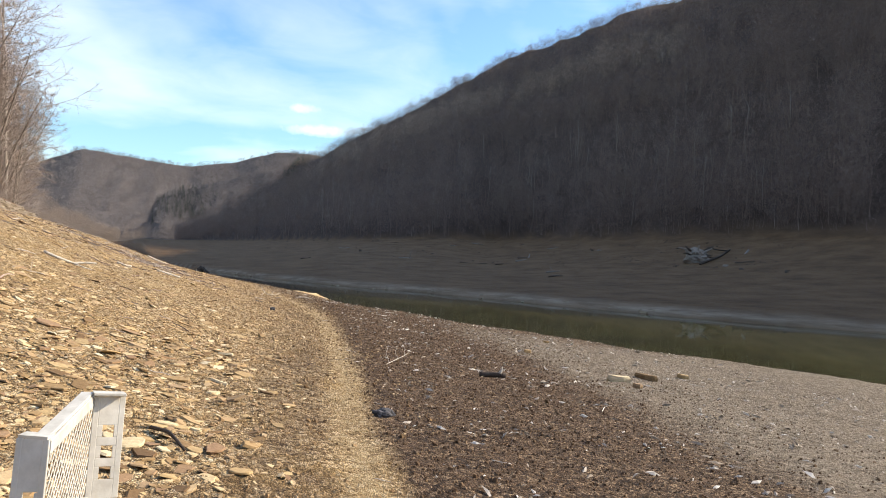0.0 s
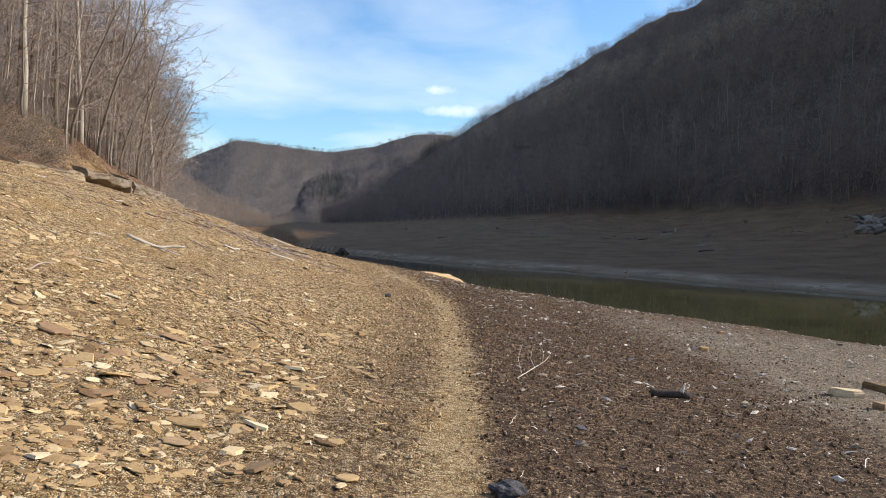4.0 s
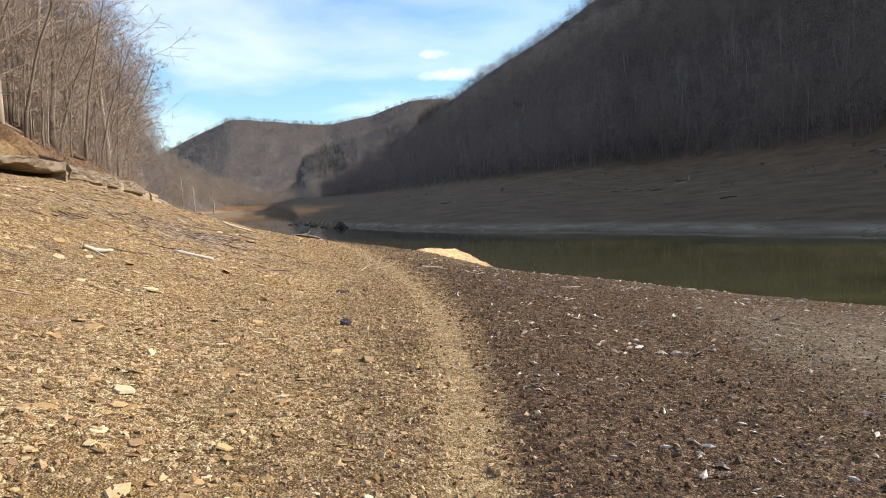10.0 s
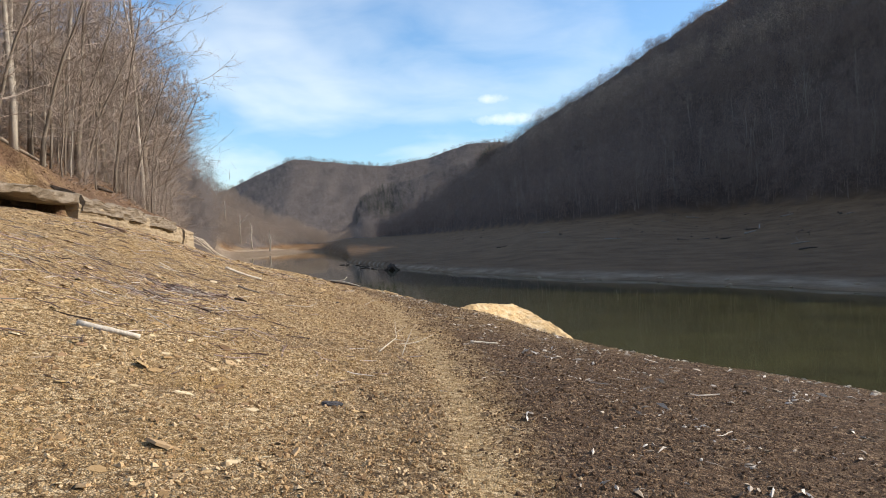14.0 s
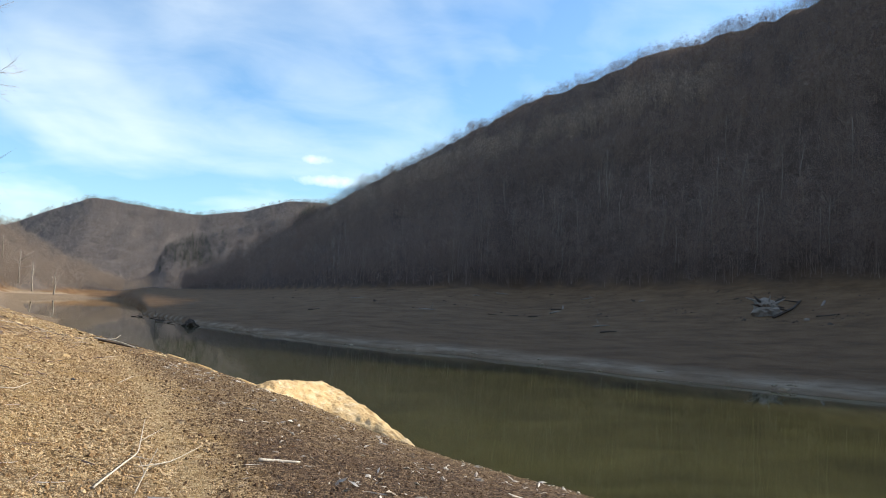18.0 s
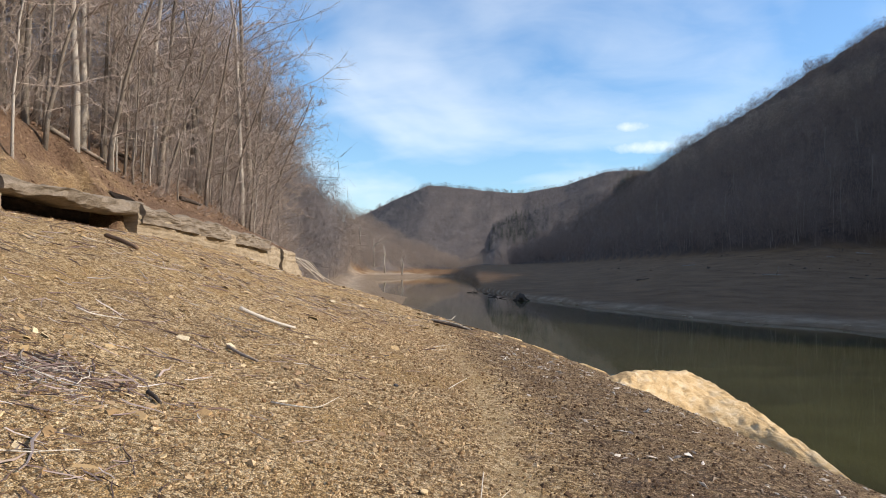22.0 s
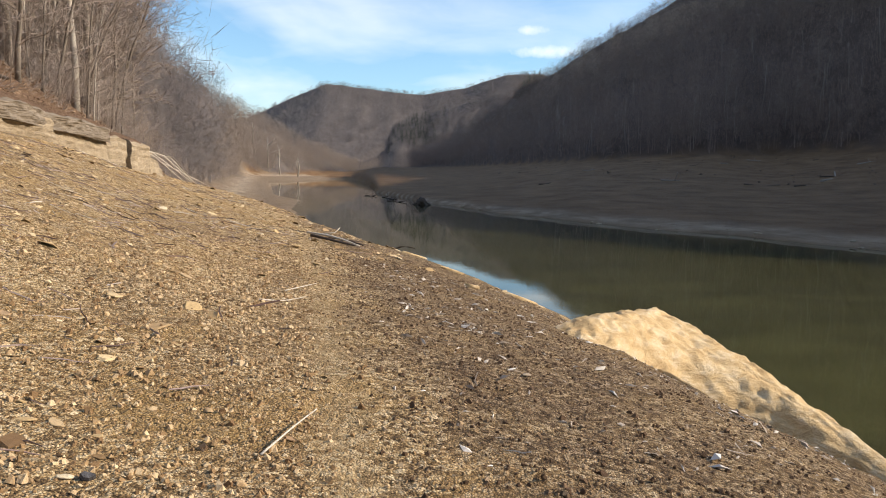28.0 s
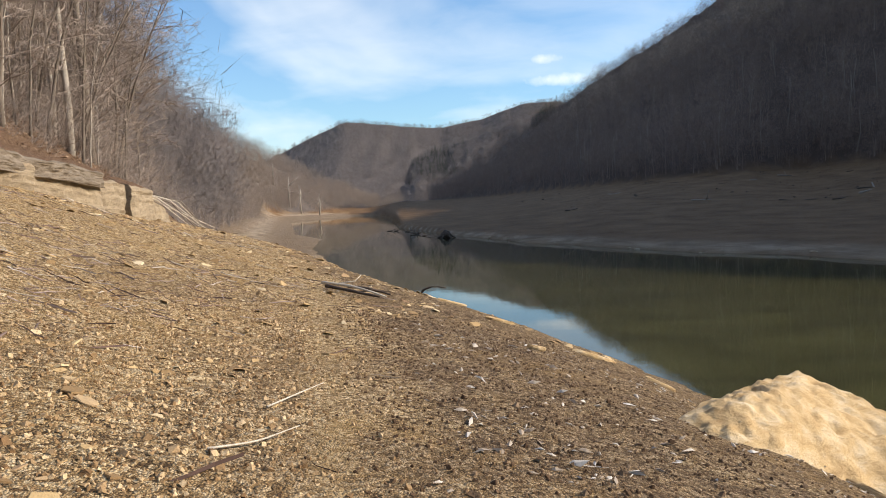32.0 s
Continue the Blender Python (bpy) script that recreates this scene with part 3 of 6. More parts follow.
def masks(x, y):
    d, e = shore_gap(x, y)
    tx = np.interp(y, TRACK_Y, TRACK_X)
    off = x - tx
    fade = 1 - smooth01(y, 27, 36) * 0.42
    silt = smooth01(off, 0.02, 0.42 + 0.6 * smooth01(y, 17, 30)) * fade * smooth01(d, -1.5, 0.0)
    silt = np.maximum(silt, (0.55 - 0.24 * smooth01(y, 23, 30)) * smooth01(off, -2.1, -0.3) * (1 - smooth01(y, 40, 50)) * (1 - np.exp(-(off / 0.2) ** 2)))
    silt = np.maximum(silt, 0.65 * smooth01(y, 58, 72) * (1 - smooth01(d, 3.0, 8.0)) * smooth01(d, -1.5, 0.0))
    mud = smooth01(off, 2.6 + 0.6 * wave(x, y, 5.0, 77, 3), 4.6) * (1 - smooth01(y, 20, 28)) * 0.8
    step = np.floor(y / 0.58)
    scuff = np.exp(-(((y / 0.58) % 1 - 0.5) * 0.58 / 0.15) ** 2 - ((off - 0.10 - 0.11 * (step % 2 * 2 - 1)) / 0.09) ** 2) * smooth01(y, 18, 22) * (1 - smooth01(y, 33, 37))
    silt = np.maximum(silt, 0.9 * scuff)
    track = np.exp(-(off / 0.17) ** 2) * (0.55 + 0.45 * smooth01(wave(x, y, 1.1, 91, 3), -0.5, 0.3)) * (1 - smooth01(y, 30, 44) * 0.6)
    lx = np.interp(y, LEDGE_Y, LEDGE_X)
    leaf = smooth01(lx - x, -0.45, 0.15) * (1 - smooth01(y, 75, 105)) * (1 - smooth01(y, 38, 41) * (1 - smooth01(y, 46, 52)) * (0.45 + 0.4 * wave(x, y, 1.6, 83, 3)) * (1 - smooth01(lx - x, 1.4, 2.6)))
    n, f = near_land(x, y), far_land(x, y)
    is_far = ((f > n) & ((d < 0) | (y > 330))).astype(float)
    flat = smooth01(y, 76, 105) * (1 - is_far)
    dx, dy = x - HUB[0], y - HUB[1]
    r, az = np.hypot(dx, dy), np.degrees(np.arctan2(dx, dy))
    rs, rt = np.interp(az, AZ, R_SHORE), np.interp(az, AZ, R_TREES)
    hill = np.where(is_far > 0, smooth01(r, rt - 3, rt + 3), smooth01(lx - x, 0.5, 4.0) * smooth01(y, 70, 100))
    # head marks the sunlit distant slopes, whose colour carries that light
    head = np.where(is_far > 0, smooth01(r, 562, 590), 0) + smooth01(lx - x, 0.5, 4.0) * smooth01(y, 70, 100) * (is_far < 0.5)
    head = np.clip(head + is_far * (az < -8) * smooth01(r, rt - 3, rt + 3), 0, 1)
    pale = is_far * np.exp(-((r - rs - 2.4) / 2.2) ** 2) * (0.65 + 0.35 * wave(x, y, 9.0, 88, 3)) * 0.95
    # the far brown mixed over the bend's flats stands in for shade there
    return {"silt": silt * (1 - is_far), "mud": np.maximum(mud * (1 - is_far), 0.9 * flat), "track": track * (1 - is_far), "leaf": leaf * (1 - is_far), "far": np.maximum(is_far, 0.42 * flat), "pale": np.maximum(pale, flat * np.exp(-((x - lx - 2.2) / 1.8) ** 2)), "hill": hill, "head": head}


def surface(x, y):
    """The near ground with its small lumps."""
    x, y = np.asarray(x, float), np.asarray(y, float)
    close = np.exp(-(np.maximum(np.abs(x - 1) - 8, 0) / 3) ** 2) * np.exp(-(np.maximum(np.abs(y - 28) - 25, 0) / 4) ** 2)
    tx = np.interp(y, TRACK_Y, TRACK_X)
    track = np.exp(-((x - tx) / 0.30) ** 2) * (1 - smooth01(y, 30, 44) * 0.6)
    return land(x, y) + close * (wave(x, y, 0.9, 31, 4) * 0.022 + wave(x, y, 0.3, 32, 2) * 0.012 - track * 0.03)


def make_ground():
    xs = axis_steps(-15.6, 9.0, 0.12, -2600, 2600, 1.042, 11.0, 450.0)
    ys = axis_steps(4.0, 52.0, 0.12, -2600, 3000, 1.04, 11.0, 1250.0)
    gx, gy = np.meshgrid(xs, ys)
    x, y = gx.ravel(), gy.ravel()
    z = surface(x, y)
    m = masks(x, y)
    nx, ny = len(xs), len(ys)
    i = np.arange(nx * ny).reshape(ny, nx)
    f = np.stack([i[:-1, :-1], i[:-1, 1:], i[1:, 1:], i[1:, :-1]], -1).reshape(-1, 4)
    return thing("ground", mesh_of("ground", np.stack([x, y, z], -1), f, MAT_GROUND, True, attrs=m), "dry lake shore of tan shale and dark silt with wooded hills", "ground", kind="structure")


make_ground()
lv = [(-700, -400, WATER_Z), (700, -400, WATER_Z), (700, 700, WATER_Z), (-700, 700, WATER_Z)]
thing("water", mesh_of("water", lv, [(0, 1, 2, 3)], MAT_WATER), "still murky green lake water reflecting hills and sky", "water", kind="structure")


# ---------------------------------------------------------------- scattering
def normals(x, y, e=0.15):
    gx = (land(x + e, y) - land(x - e, y)) / (2 * e)
    gy = (land(x, y + e) - land(x, y - e)) / (2 * e)
    n = np.stack([-gx, -gy, np.ones_like(gx)], -1)
    return n / np.linalg.norm(n, axis=1)[:, None]


def flake_template(rs, sides, thick):
    """A flat chip of shale: a ragged outline with a bevelled top and no underside."""
    a = np.sort(rs.uniform(0, 2 * np.pi, sides)) * 0.35 + np.linspace(0, 2 * np.pi, sides, endpoint=False) * 0.65
    r = rs.uniform(0.6, 1.0, sides)
    st = rs.uniform(0.45, 0.85)
    ring = np.stack([np.cos(a) * r, np.sin(a) * r * st], -1)
    low = np.column_stack([ring, np.full(sides, -thick)])
    top = np.column_stack([ring * rs.uniform(0.82, 0.95), thick * rs.uniform(0.5, 1.0, sides)])
    v = np.vstack([low, top, [[0, 0, thick * 0.9]]])
    f = []
    for i in range(sides):
        j = (i + 1) % sides
        f += [(i, j, sides + j), (i, sides + j, sides + i), (sides + i, sides + j, 2 * sides)]
    return v, np.array(f)


def clod_template(rs):
    """An angular crumb without an underside: six corners below, three above."""
    a = np.linspace(0, 2 * np.pi, 6, endpoint=False) + rs.uniform(-0.3, 0.3, 6)
    r = rs.uniform(0.7, 1.1, 6)
    low = np.stack([np.cos(a) * r, np.sin(a) * r, np.full(6, -0.35)], -1)
    b = np.linspace(0, 2 * np.pi, 3, endpoint=False) + 0.5 + rs.uniform(-0.3, 0.3, 3)
    q = rs.uniform(0.3, 0.75, 3)
    top = np.stack([np.cos(b) * q, np.sin(b) * q, rs.uniform(0.45, 0.95, 3)], -1)
    f = [(6, 7, 8)]
    for k in range(3):
        m, n = 2 * k, (k + 1) % 3
        f += [(m, m + 1, 6 + k), (m + 1, 6 + n, 6 + k), (m + 1, (m + 2) % 6, 6 + n)]
    return np.vstack([low, top]), np.array(f)


def scatter(templates, x, y, size, rs, tilt=0.15, sink=0.0, z=None):
    """Copies of templates on the ground, turned at random: verts and triangles."""
    z = surface(x, y) if z is None else z
    n = normals(x, y) + rs.normal(0, tilt, (len(x), 3)) * [1, 1, 0]
    n /= np.linalg.norm(n, axis=1)[:, None]
    spin = rs.uniform(0, 2 * np.pi, len(x))
    u = np.stack([np.cos(spin), np.sin(spin), 0 * spin], -1)
    u = u - n * (u * n).sum(1)[:, None]
    u /= np.linalg.norm(u, axis=1)[:, None]
    w = np.cross(n, u)
    pick = rs.randint(0, len(templates), len(x))
    vs, fs, base = [], [], 0
    for k, (tv, tf) in enumerate(templates):
        m = np.where(pick == k)[0]
        if not len(m):
            continue
        s = size[m][:, None, None]
        p = (tv[None, :, 0:1] * u[m][:, None] + tv[None, :, 1:2] * w[m][:, None] + (tv[None, :, 2:3] - sink) * n[m][:, None]) * s
        p += np.stack([x[m], y[m], z[m]], -1)[:, None]
        vs.append(p.reshape(-1, 3))
        fs.append((tf[None] + (np.arange(len(m)) * len(tv))[:, None, None]).reshape(-1, 3) + base)
        base += len(m) * len(tv)
    return np.vstack(vs), np.vstack(fs)


def random_spots(rs, n, x0, x1, y0, y1, keep):
    x, y = rs.uniform(x0, x1, n), rs.uniform(y0, y1, n)
    ok = rs.uniform(0, 1, n) < keep(x, y)
    return x[ok], y[ok]


def side_of_track(x, y):
    return x - np.interp(y, TRACK_Y, TRACK_X)


def make_gravel():
    rs = np.random.RandomState(11)
    flakes = [flake_template(rs, rs.randint(5, 9), rs.uniform(0.035, 0.10)) for _ in range(26)]
    clods = [clod_template(rs) for _ in range(16)]

    def stuff(name, data, mat, label, smooth=False):
        thing(name, mesh_of(name, *data, mat, smooth), label, "gravel", kind="stuff")

    # broad flakes on the upper beach near the start, thinning out along the walk
    x, y = random_spots(rs, 88000, -7.0, 1.2, 4.8, 27, lambda x, y: smooth01(-side_of_track(x, y), 0.3, 1.9) * (1 - 0.90 * smooth01(y, 13.5, 20)) * (0.40 + 0.60 * smooth01(wave(x, y, 1.6, 21, 3), -0.5, 0.4)))
    stuff("shale_flakes", scatter(flakes, x, y, np.exp(rs.normal(-3.5, 0.58, len(x))).clip(0.010, 0.14), rs, 0.16, -0.02), MAT_SHALE, "flat tan shale flakes strewn over the beach")
    x, y = random_spots(rs, 34000, -9.5, 1.6, 5.0, 50, lambda x, y: smooth01(-side_of_track(x, y), -0.2, 0.9) * (0.35 + 0.65 * smooth01(wave(x, y, 2.2, 22, 3), -0.5, 0.5)))
    stuff("shale_chips", scatter(flakes, x, y, np.exp(rs.normal(-4.15, 0.42, len(x))).clip(0.008, 0.05), rs, 0.30, 0.05), MAT_SHALE, "small tan shale chips on dry ground")
    # crumbly silt on one side of the foot track, tan grit on the other
    x, y = random_spots(rs, 150000, -4.0, 7.5, 5.0, 47, lambda x, y: smooth01(side_of_track(x, y), 0.05, 0.45) * (1 - 0.85 * smooth01(side_of_track(x, y), 2.2, 5.0)) * (1 - 0.55 * smooth01(y, 23, 34)) * (shore_gap(x, y)[0] > 0.2))
    stuff("silt_clods", scatter(clods, x, y, np.exp(rs.normal(-4.55, 0.36, len(x))).clip(0.005, 0.03), rs, 0.35, 0.05), MAT_CLOD, "dark crumbly clods of dried silt")
    x, y = random_spots(rs, 150000, -6.0, 2.2, 6.0, 44, lambda x, y: np.where(side_of_track(x, y) < 0, np.exp(-(side_of_track(x, y) / 2.6) ** 2), np.exp(-(side_of_track(x, y) / 0.14) ** 2)) * (1 - 0.75 * np.exp(-(side_of_track(x, y) / 0.17) ** 2)) * (0.15 + 0.85 * smooth01(y, 12, 18)) * (shore_gap(x, y)[0] > 0.3))
    stuff("tan_grit", scatter(clods, x, y, np.exp(rs.normal(-4.65, 0.40, len(x))).clip(0.005, 0.03), rs, 0.4, 0.05), MAT_TRACKCLOD, "tan gritty crumbs along the foot track")
    # coarse pebbles along both sides of the way
    x, y = random_spots(rs, 90000, -4.5, 5.0, 6.0, 46, lambda x, y: np.exp(-((side_of_track(x, y) + 0.7) / 2.2) ** 2) * (1 - 0.8 * np.exp(-(side_of_track(x, y) / 0.17) ** 2)) * (0.3 + 0.7 * smooth01(wave(x, y, 1.2, 61, 3), -0.5, 0.4)) * (0.35 + 0.65 * smooth01(y, 10, 16)) * (shore_gap(x, y)[0] > 0.3))
    side = side_of_track(x, y) + rs.normal(0, 0.5, len(x)) - 0.15 * smooth01(y, 24, 32)
    size = np.exp(rs.normal(-4.25, 0.36, len(x))).clip(0.008, 0.035)
    stuff("tan_pebbles", scatter(clods, x[side < 0.2], y[side < 0.2], size[side < 0.2], rs, 0.5, 0.1), MAT_TRACKCLOD, "coarse tan pebbles on the trodden ground")
    stuff("brown_pebbles", scatter(clods, x[side >= 0.2], y[side >= 0.2], size[side >= 0.2], rs, 0.5, 0.1), MAT_CLOD, "coarse brown pebbles on the silt")
    # curled pale scraps of leaf and bark
    scraps = []
    for _ in range(10):
        a, b, c = rs.uniform(0.15, 0.5), rs.uniform(0.05, 0.35), rs.uniform(-0.2, 0.3)
        v = np.array([(-1, 0, 0.05), (-0.2, a, 0.05 + b), (1, 0.1, 0.1 + c * 0.5), (0.1, -a * rs.uniform(0.5, 1.3), 0.02), (0, 0, 0.16 + b)])
        scraps.append((v, np.array([(0, 4, 1), (1, 4, 2), (2, 4, 3), (3, 4, 0)])))
    x, y = random_spots(rs, 26000, -2.0, 12.0, 5.0, 46, lambda x, y: smooth01(side_of_track(x, y), 0.2, 1.0) * (0.15 + 0.85 * smooth01(wave(x, y, 1.3, 41, 3), 0.0, 0.7)) * (shore_gap(x, y)[0] > 0.4))
    stuff("leaf_scraps", scatter(scraps, x, y, np.exp(rs.normal(-3.45, 0.45, len(x))).clip(0.012, 0.085), rs, 0.3, -0.05), MAT_DEBRIS, "bleached scraps of leaf and bark on silt")
    # leaf litter on the wooded bank
    x, y = random_spots(rs, 34000, -30, -12.5, 18, 80, lambda x, y: ((np.interp(y, LEDGE_Y, LEDGE_X) - x) > 0.0) * (0.25 + 0.75 * (x > -21)))
    stuff("leaf_litter", scatter(scraps, x, y, rs.uniform(0.035, 0.11, len(x)), rs, 0.5, -0.05), MAT_LEAVES, "brown fallen leaves covering the wooded bank")
    # stones over the upper beach below the ledge
    x, y = random_spots(rs, 15000, -13.5, -1.2, 24, 66, lambda x, y: (shore_gap(x, y)[0] > 0.3) * (np.interp(y, LEDGE_Y, LEDGE_X) + 0.5 < x) * (0.25 + 0.75 * smooth01(wave(x, y, 2.6, 24, 3), -0.4, 0.5)))
    stuff("beach_stones", scatter(flakes, x, y, np.exp(rs.normal(-3.05, 0.48, len(x))).clip(0.02, 0.16), rs, 0.3, 0.03), MAT_SHALE, "brown and tan stones scattered below the ledge")
    # stones along the shore beyond the boulder, towards the bend
    x, y = random_spots(rs, 15000, -24, 3.0, 46, 135, lambda x, y: (shore_gap(x, y)[0] > 0.3) * (np.interp(y, LEDGE_Y, LEDGE_X) < x) * (0.3 + 0.7 * smooth01(wave(x, y, 4.0, 23, 3), -0.4, 0.5)))
    stuff("bend_stones", scatter(flakes, x, y, np.exp(rs.normal(-2.6, 0.5, len(x))).clip(0.03, 0.3), rs, 0.3, 0.03), MAT_SHALE, "brown flat stones along the shore of the bend")
    # rubble high on the far bank
    az, k = rs.uniform(-2, 46, 3000), rs.uniform(0.55, 1.05, 3000)
    r = np.interp(az, AZ, R_SHORE) * (1 - k) + np.interp(az, AZ, R_TREES) * k
    x, y = HUB[0] + r * np.sin(np.radians(az)), HUB[1] + r * np.cos(np.radians(az))
    keep = rs.uniform(0, 1, len(x)) < smooth01(wave(x, y, 14.0, 55, 3), 0.0, 0.6)
    x, y = x[keep], y[keep]
    stuff("far_bank_rubble", scatter(clods, x, y, np.exp(rs.normal(-1.9, 0.45, len(x))).clip(0.05, 0.55), rs, 0.4, 0.2, z=land(x, y)), MAT_DARKROCK, "grey rubble under the trees of the far bank")


make_gravel()


# ---------------------------------------------------------------- woods
def sliver(p, q, w, rs):
    """Two thin crossed triangles from p to q."""
    d = q - p
    s = np.cross(d, rs.normal(0, 1, 3))
    s *= w / (np.linalg.norm(s) + 1e-9)
    return np.array([p - s, p + s, q]), np.array([(0, 1, 2)])


def grow_tree(seed, height, radius, limbs, lean=(0.0, 0.0), start=0.28, twigs=7):
    """A bare broad-leaved tree: trunk data and crown data."""
    rs = np.random.RandomState(seed)
    k = 9
    t = np.linspace(0, 1, k)
    bend = rs.normal(0, 0.018, (k, 2)).cumsum(0) * height * 0.35
    pts = np.stack([lean[0] * height * t ** 1.4 + bend[:, 0], lean[1] * height * t ** 1.4 + bend[:, 1], t * height - 0.3 * (t == 0)], -1)
    rad = radius * (1 - t) ** 0.85 + 0.012
    rad[0] *= 1.35
    tv, tq = tube(pts, rad, 7, seed, 0.08)
    trunk = (tv, np.array(tris_of(tq)))
    crown = []
    for i in range(limbs):
        s = start + (0.98 - start) * (i + rs.uniform(0, 1)) / limbs
        base = np.array([np.interp(s, t, pts[:, c]) for c in range(3)])
        ang = i * 2.4 + rs.normal(0, 0.4)
        length = height * rs.uniform(0.22, 0.42) * (1.15 - 0.7 * s)
        rise = rs.uniform(-0.05, 0.55) + 0.45 * s
        d = np.array([np.cos(ang), np.sin(ang), rise])
        d /= np.linalg.norm(d)
        n = 5
        lp = [base]
        for j in range(n - 1):
            d = d + rs.normal(0, 0.16, 3) + np.array([0, 0, 0.03])
            d /= np.linalg.norm(d)
            lp.append(lp[-1] + d * length / (n - 1))
        lp = np.array(lp)
        lr = np.linspace(max(0.3 * radius * (1.1 - s), 0.016), 0.006, n)
        v, q = tube(lp, lr, 4, seed + i)
        crown.append((v, np.array(tris_of(q))))
        for j in range(rs.randint(6, 10)):
            u = rs.uniform(0.2, 1.0)
            b = np.array([np.interp(u, np.linspace(0, 1, n), lp[:, c]) for c in range(3)])
            dd = d + rs.normal(0, 0.65, 3) + np.array([0, 0, 0.05])
            dd /= np.linalg.norm(dd)
            ln = length * rs.uniform(0.22, 0.5) * (1.1 - 0.5 * u)
            mid = b + dd * ln * 0.5 + rs.normal(0, 0.05, 3) * ln
            end = b + dd * ln
            v, q = tube([b, mid, end], [0.011, 0.008, 0.004], 3, j)
            crown.append((v, np.array(tris_of(q))))
            for m in range(twigs):
                w = rs.uniform(0.1, 1.0)
                o = b + (mid - b) * 2 * w if w < 0.5 else mid + (end - mid) * (2 * w - 1)
                td = dd * 0.6 + rs.normal(0, 0.6, 3) + np.array([0, 0, 0.12])
                crown.append(sliver(o, o + td / np.linalg.norm(td) * ln * rs.uniform(0.3, 0.75), 0.005, rs))
    return trunk, joined(crown)


def make_bank_trees():
    rs = np.random.RandomState(5)
    kinds = []
    for s in range(8):
        h = 9.5 + 1.05 * s
        lean = (rs.uniform(-0.03, 0.16), rs.uniform(-0.07, 0.07))
        tr, cr = grow_tree(100 + s, h, 0.065 + 0.010 * s + 0.04 * (s % 4 == 3), 24 + s, lean, 0.24 + 0.03 * (s % 4), 14)
        bark = MAT_PALEBARK if s in (1, 4, 6) else MAT_BARK
        kinds.append((mesh_of("trunk", *tr, bark, True), mesh_of("crown", *cr, MAT_TWIG)))
    bent = grow_tree(140, 8.5, 0.075, 24, (0.38, -0.1), 0.12, 10)
    kinds.append((mesh_of("trunk", *bent[0], MAT_BARK, True), mesh_of("crown", *bent[1], MAT_TWIG)))
    for s in range(3):
        tr, cr = grow_tree(160 + s, 6.5 + s, 0.032, 15, (rs.uniform(-0.05, 0.2), rs.uniform(-0.08, 0.08)), 0.2, 10)
        kinds.append((mesh_of("trunk", *tr, MAT_PALEBARK if s == 1 else MAT_BARK, True), mesh_of("crown", *cr, MAT_TWIG)))
    spots = []
    for i in range(85):
        y = rs.uniform(22, 72)
        spots.append((np.interp(y, LEDGE_Y, LEDGE_X) - 1.4 - abs(rs.normal(0, 4.0)), y, rs.randint(9, 12)))
    for i in range(105):
        y = rs.uniform(18, 73)
        back = 2.2 + abs(rs.normal(0, 5.5))
        spots.append((np.interp(y, LEDGE_Y, LEDGE_X) - back, y, rs.randint(0, 8) if y < 62 else rs.randint(0, 4)))
    spots += [(-15.6, 46.5, 8), (-15.4, 49.5, 8), (-15.8, 54.0, 8), (-15.9, 57.5, 8), (-16.2, 60.5, 8), (-17.0, 64.0, 8), (-18.0, 68.8, 8), (-19.2, 70.0, 8), (-16.4, 62.5, 6), (-17.4, 65.5, 7), (-18.2, 66.0, 8), (-17.6, 62.0, 8), (-17.2, 59.0, 3), (-16.8, 55.0, 8), (-16.6, 51.0, 5), (-18.9, 67.5, 2), (-19.8, 70.5, 3), (-20.8, 73.5, 1), (-20.0, 71.5, 8), (-18.4, 64.5, 4)]
    for x, y, k in spots:
        tm, cm = kinds[k]
        e = new("bare_tree")
        pale = k in (1, 4, 6, 10)
        tagged(e, "leafless %s with a %s trunk on the leafy bank" % ("sapling" if k > 8 else "tree", "pale grey" if pale else "grey-brown"), "tree", "bare trees on the bank")
        sc = rs.uniform(0.8, 1.12)
        e.matrix_world = Matrix.LocRotScale((x, y, land1(x, y) - 0.1), Euler((0, 0, rs.uniform(-0.7, 0.7) + (0 if k == 8 or rs.uniform() < 0.6 else rs.uniform(0, 6.28)))), (sc, sc, sc))
        for nm, me in (("trunk", tm), ("crown", cm)):
            new(nm, me).parent = e


make_bank_trees()


def brush_template(rs, height):
    """A thicket of thin stems fanning out from the ground."""
    parts = []
    for _ in range(16):
        a = rs.uniform(0, 6.283)
        out = rs.uniform(0.1, 0.7)
        tip = np.array([np.cos(a) * out, np.sin(a) * out, rs.uniform(0.5, 1.0)]) * height
        foot = np.array([rs.normal(0, 0.15), rs.normal(0, 0.15), -0.1])
        mid = foot + (tip - foot) * 0.5 + rs.normal(0, 0.10, 3)
        parts += [sliver(foot, mid + (mid - foot) * 0.1, 0.009, rs), sliver(mid, tip, 0.006, rs)]
        for _ in range(5):
            w = rs.uniform(0.3, 0.95)
            o = foot + (tip - foot) * w
            parts.append(sliver(o, o + rs.normal(0, 0.22, 3) * height * 0.6 + [0, 0, 0.1], 0.004, rs))
    return joined(parts)


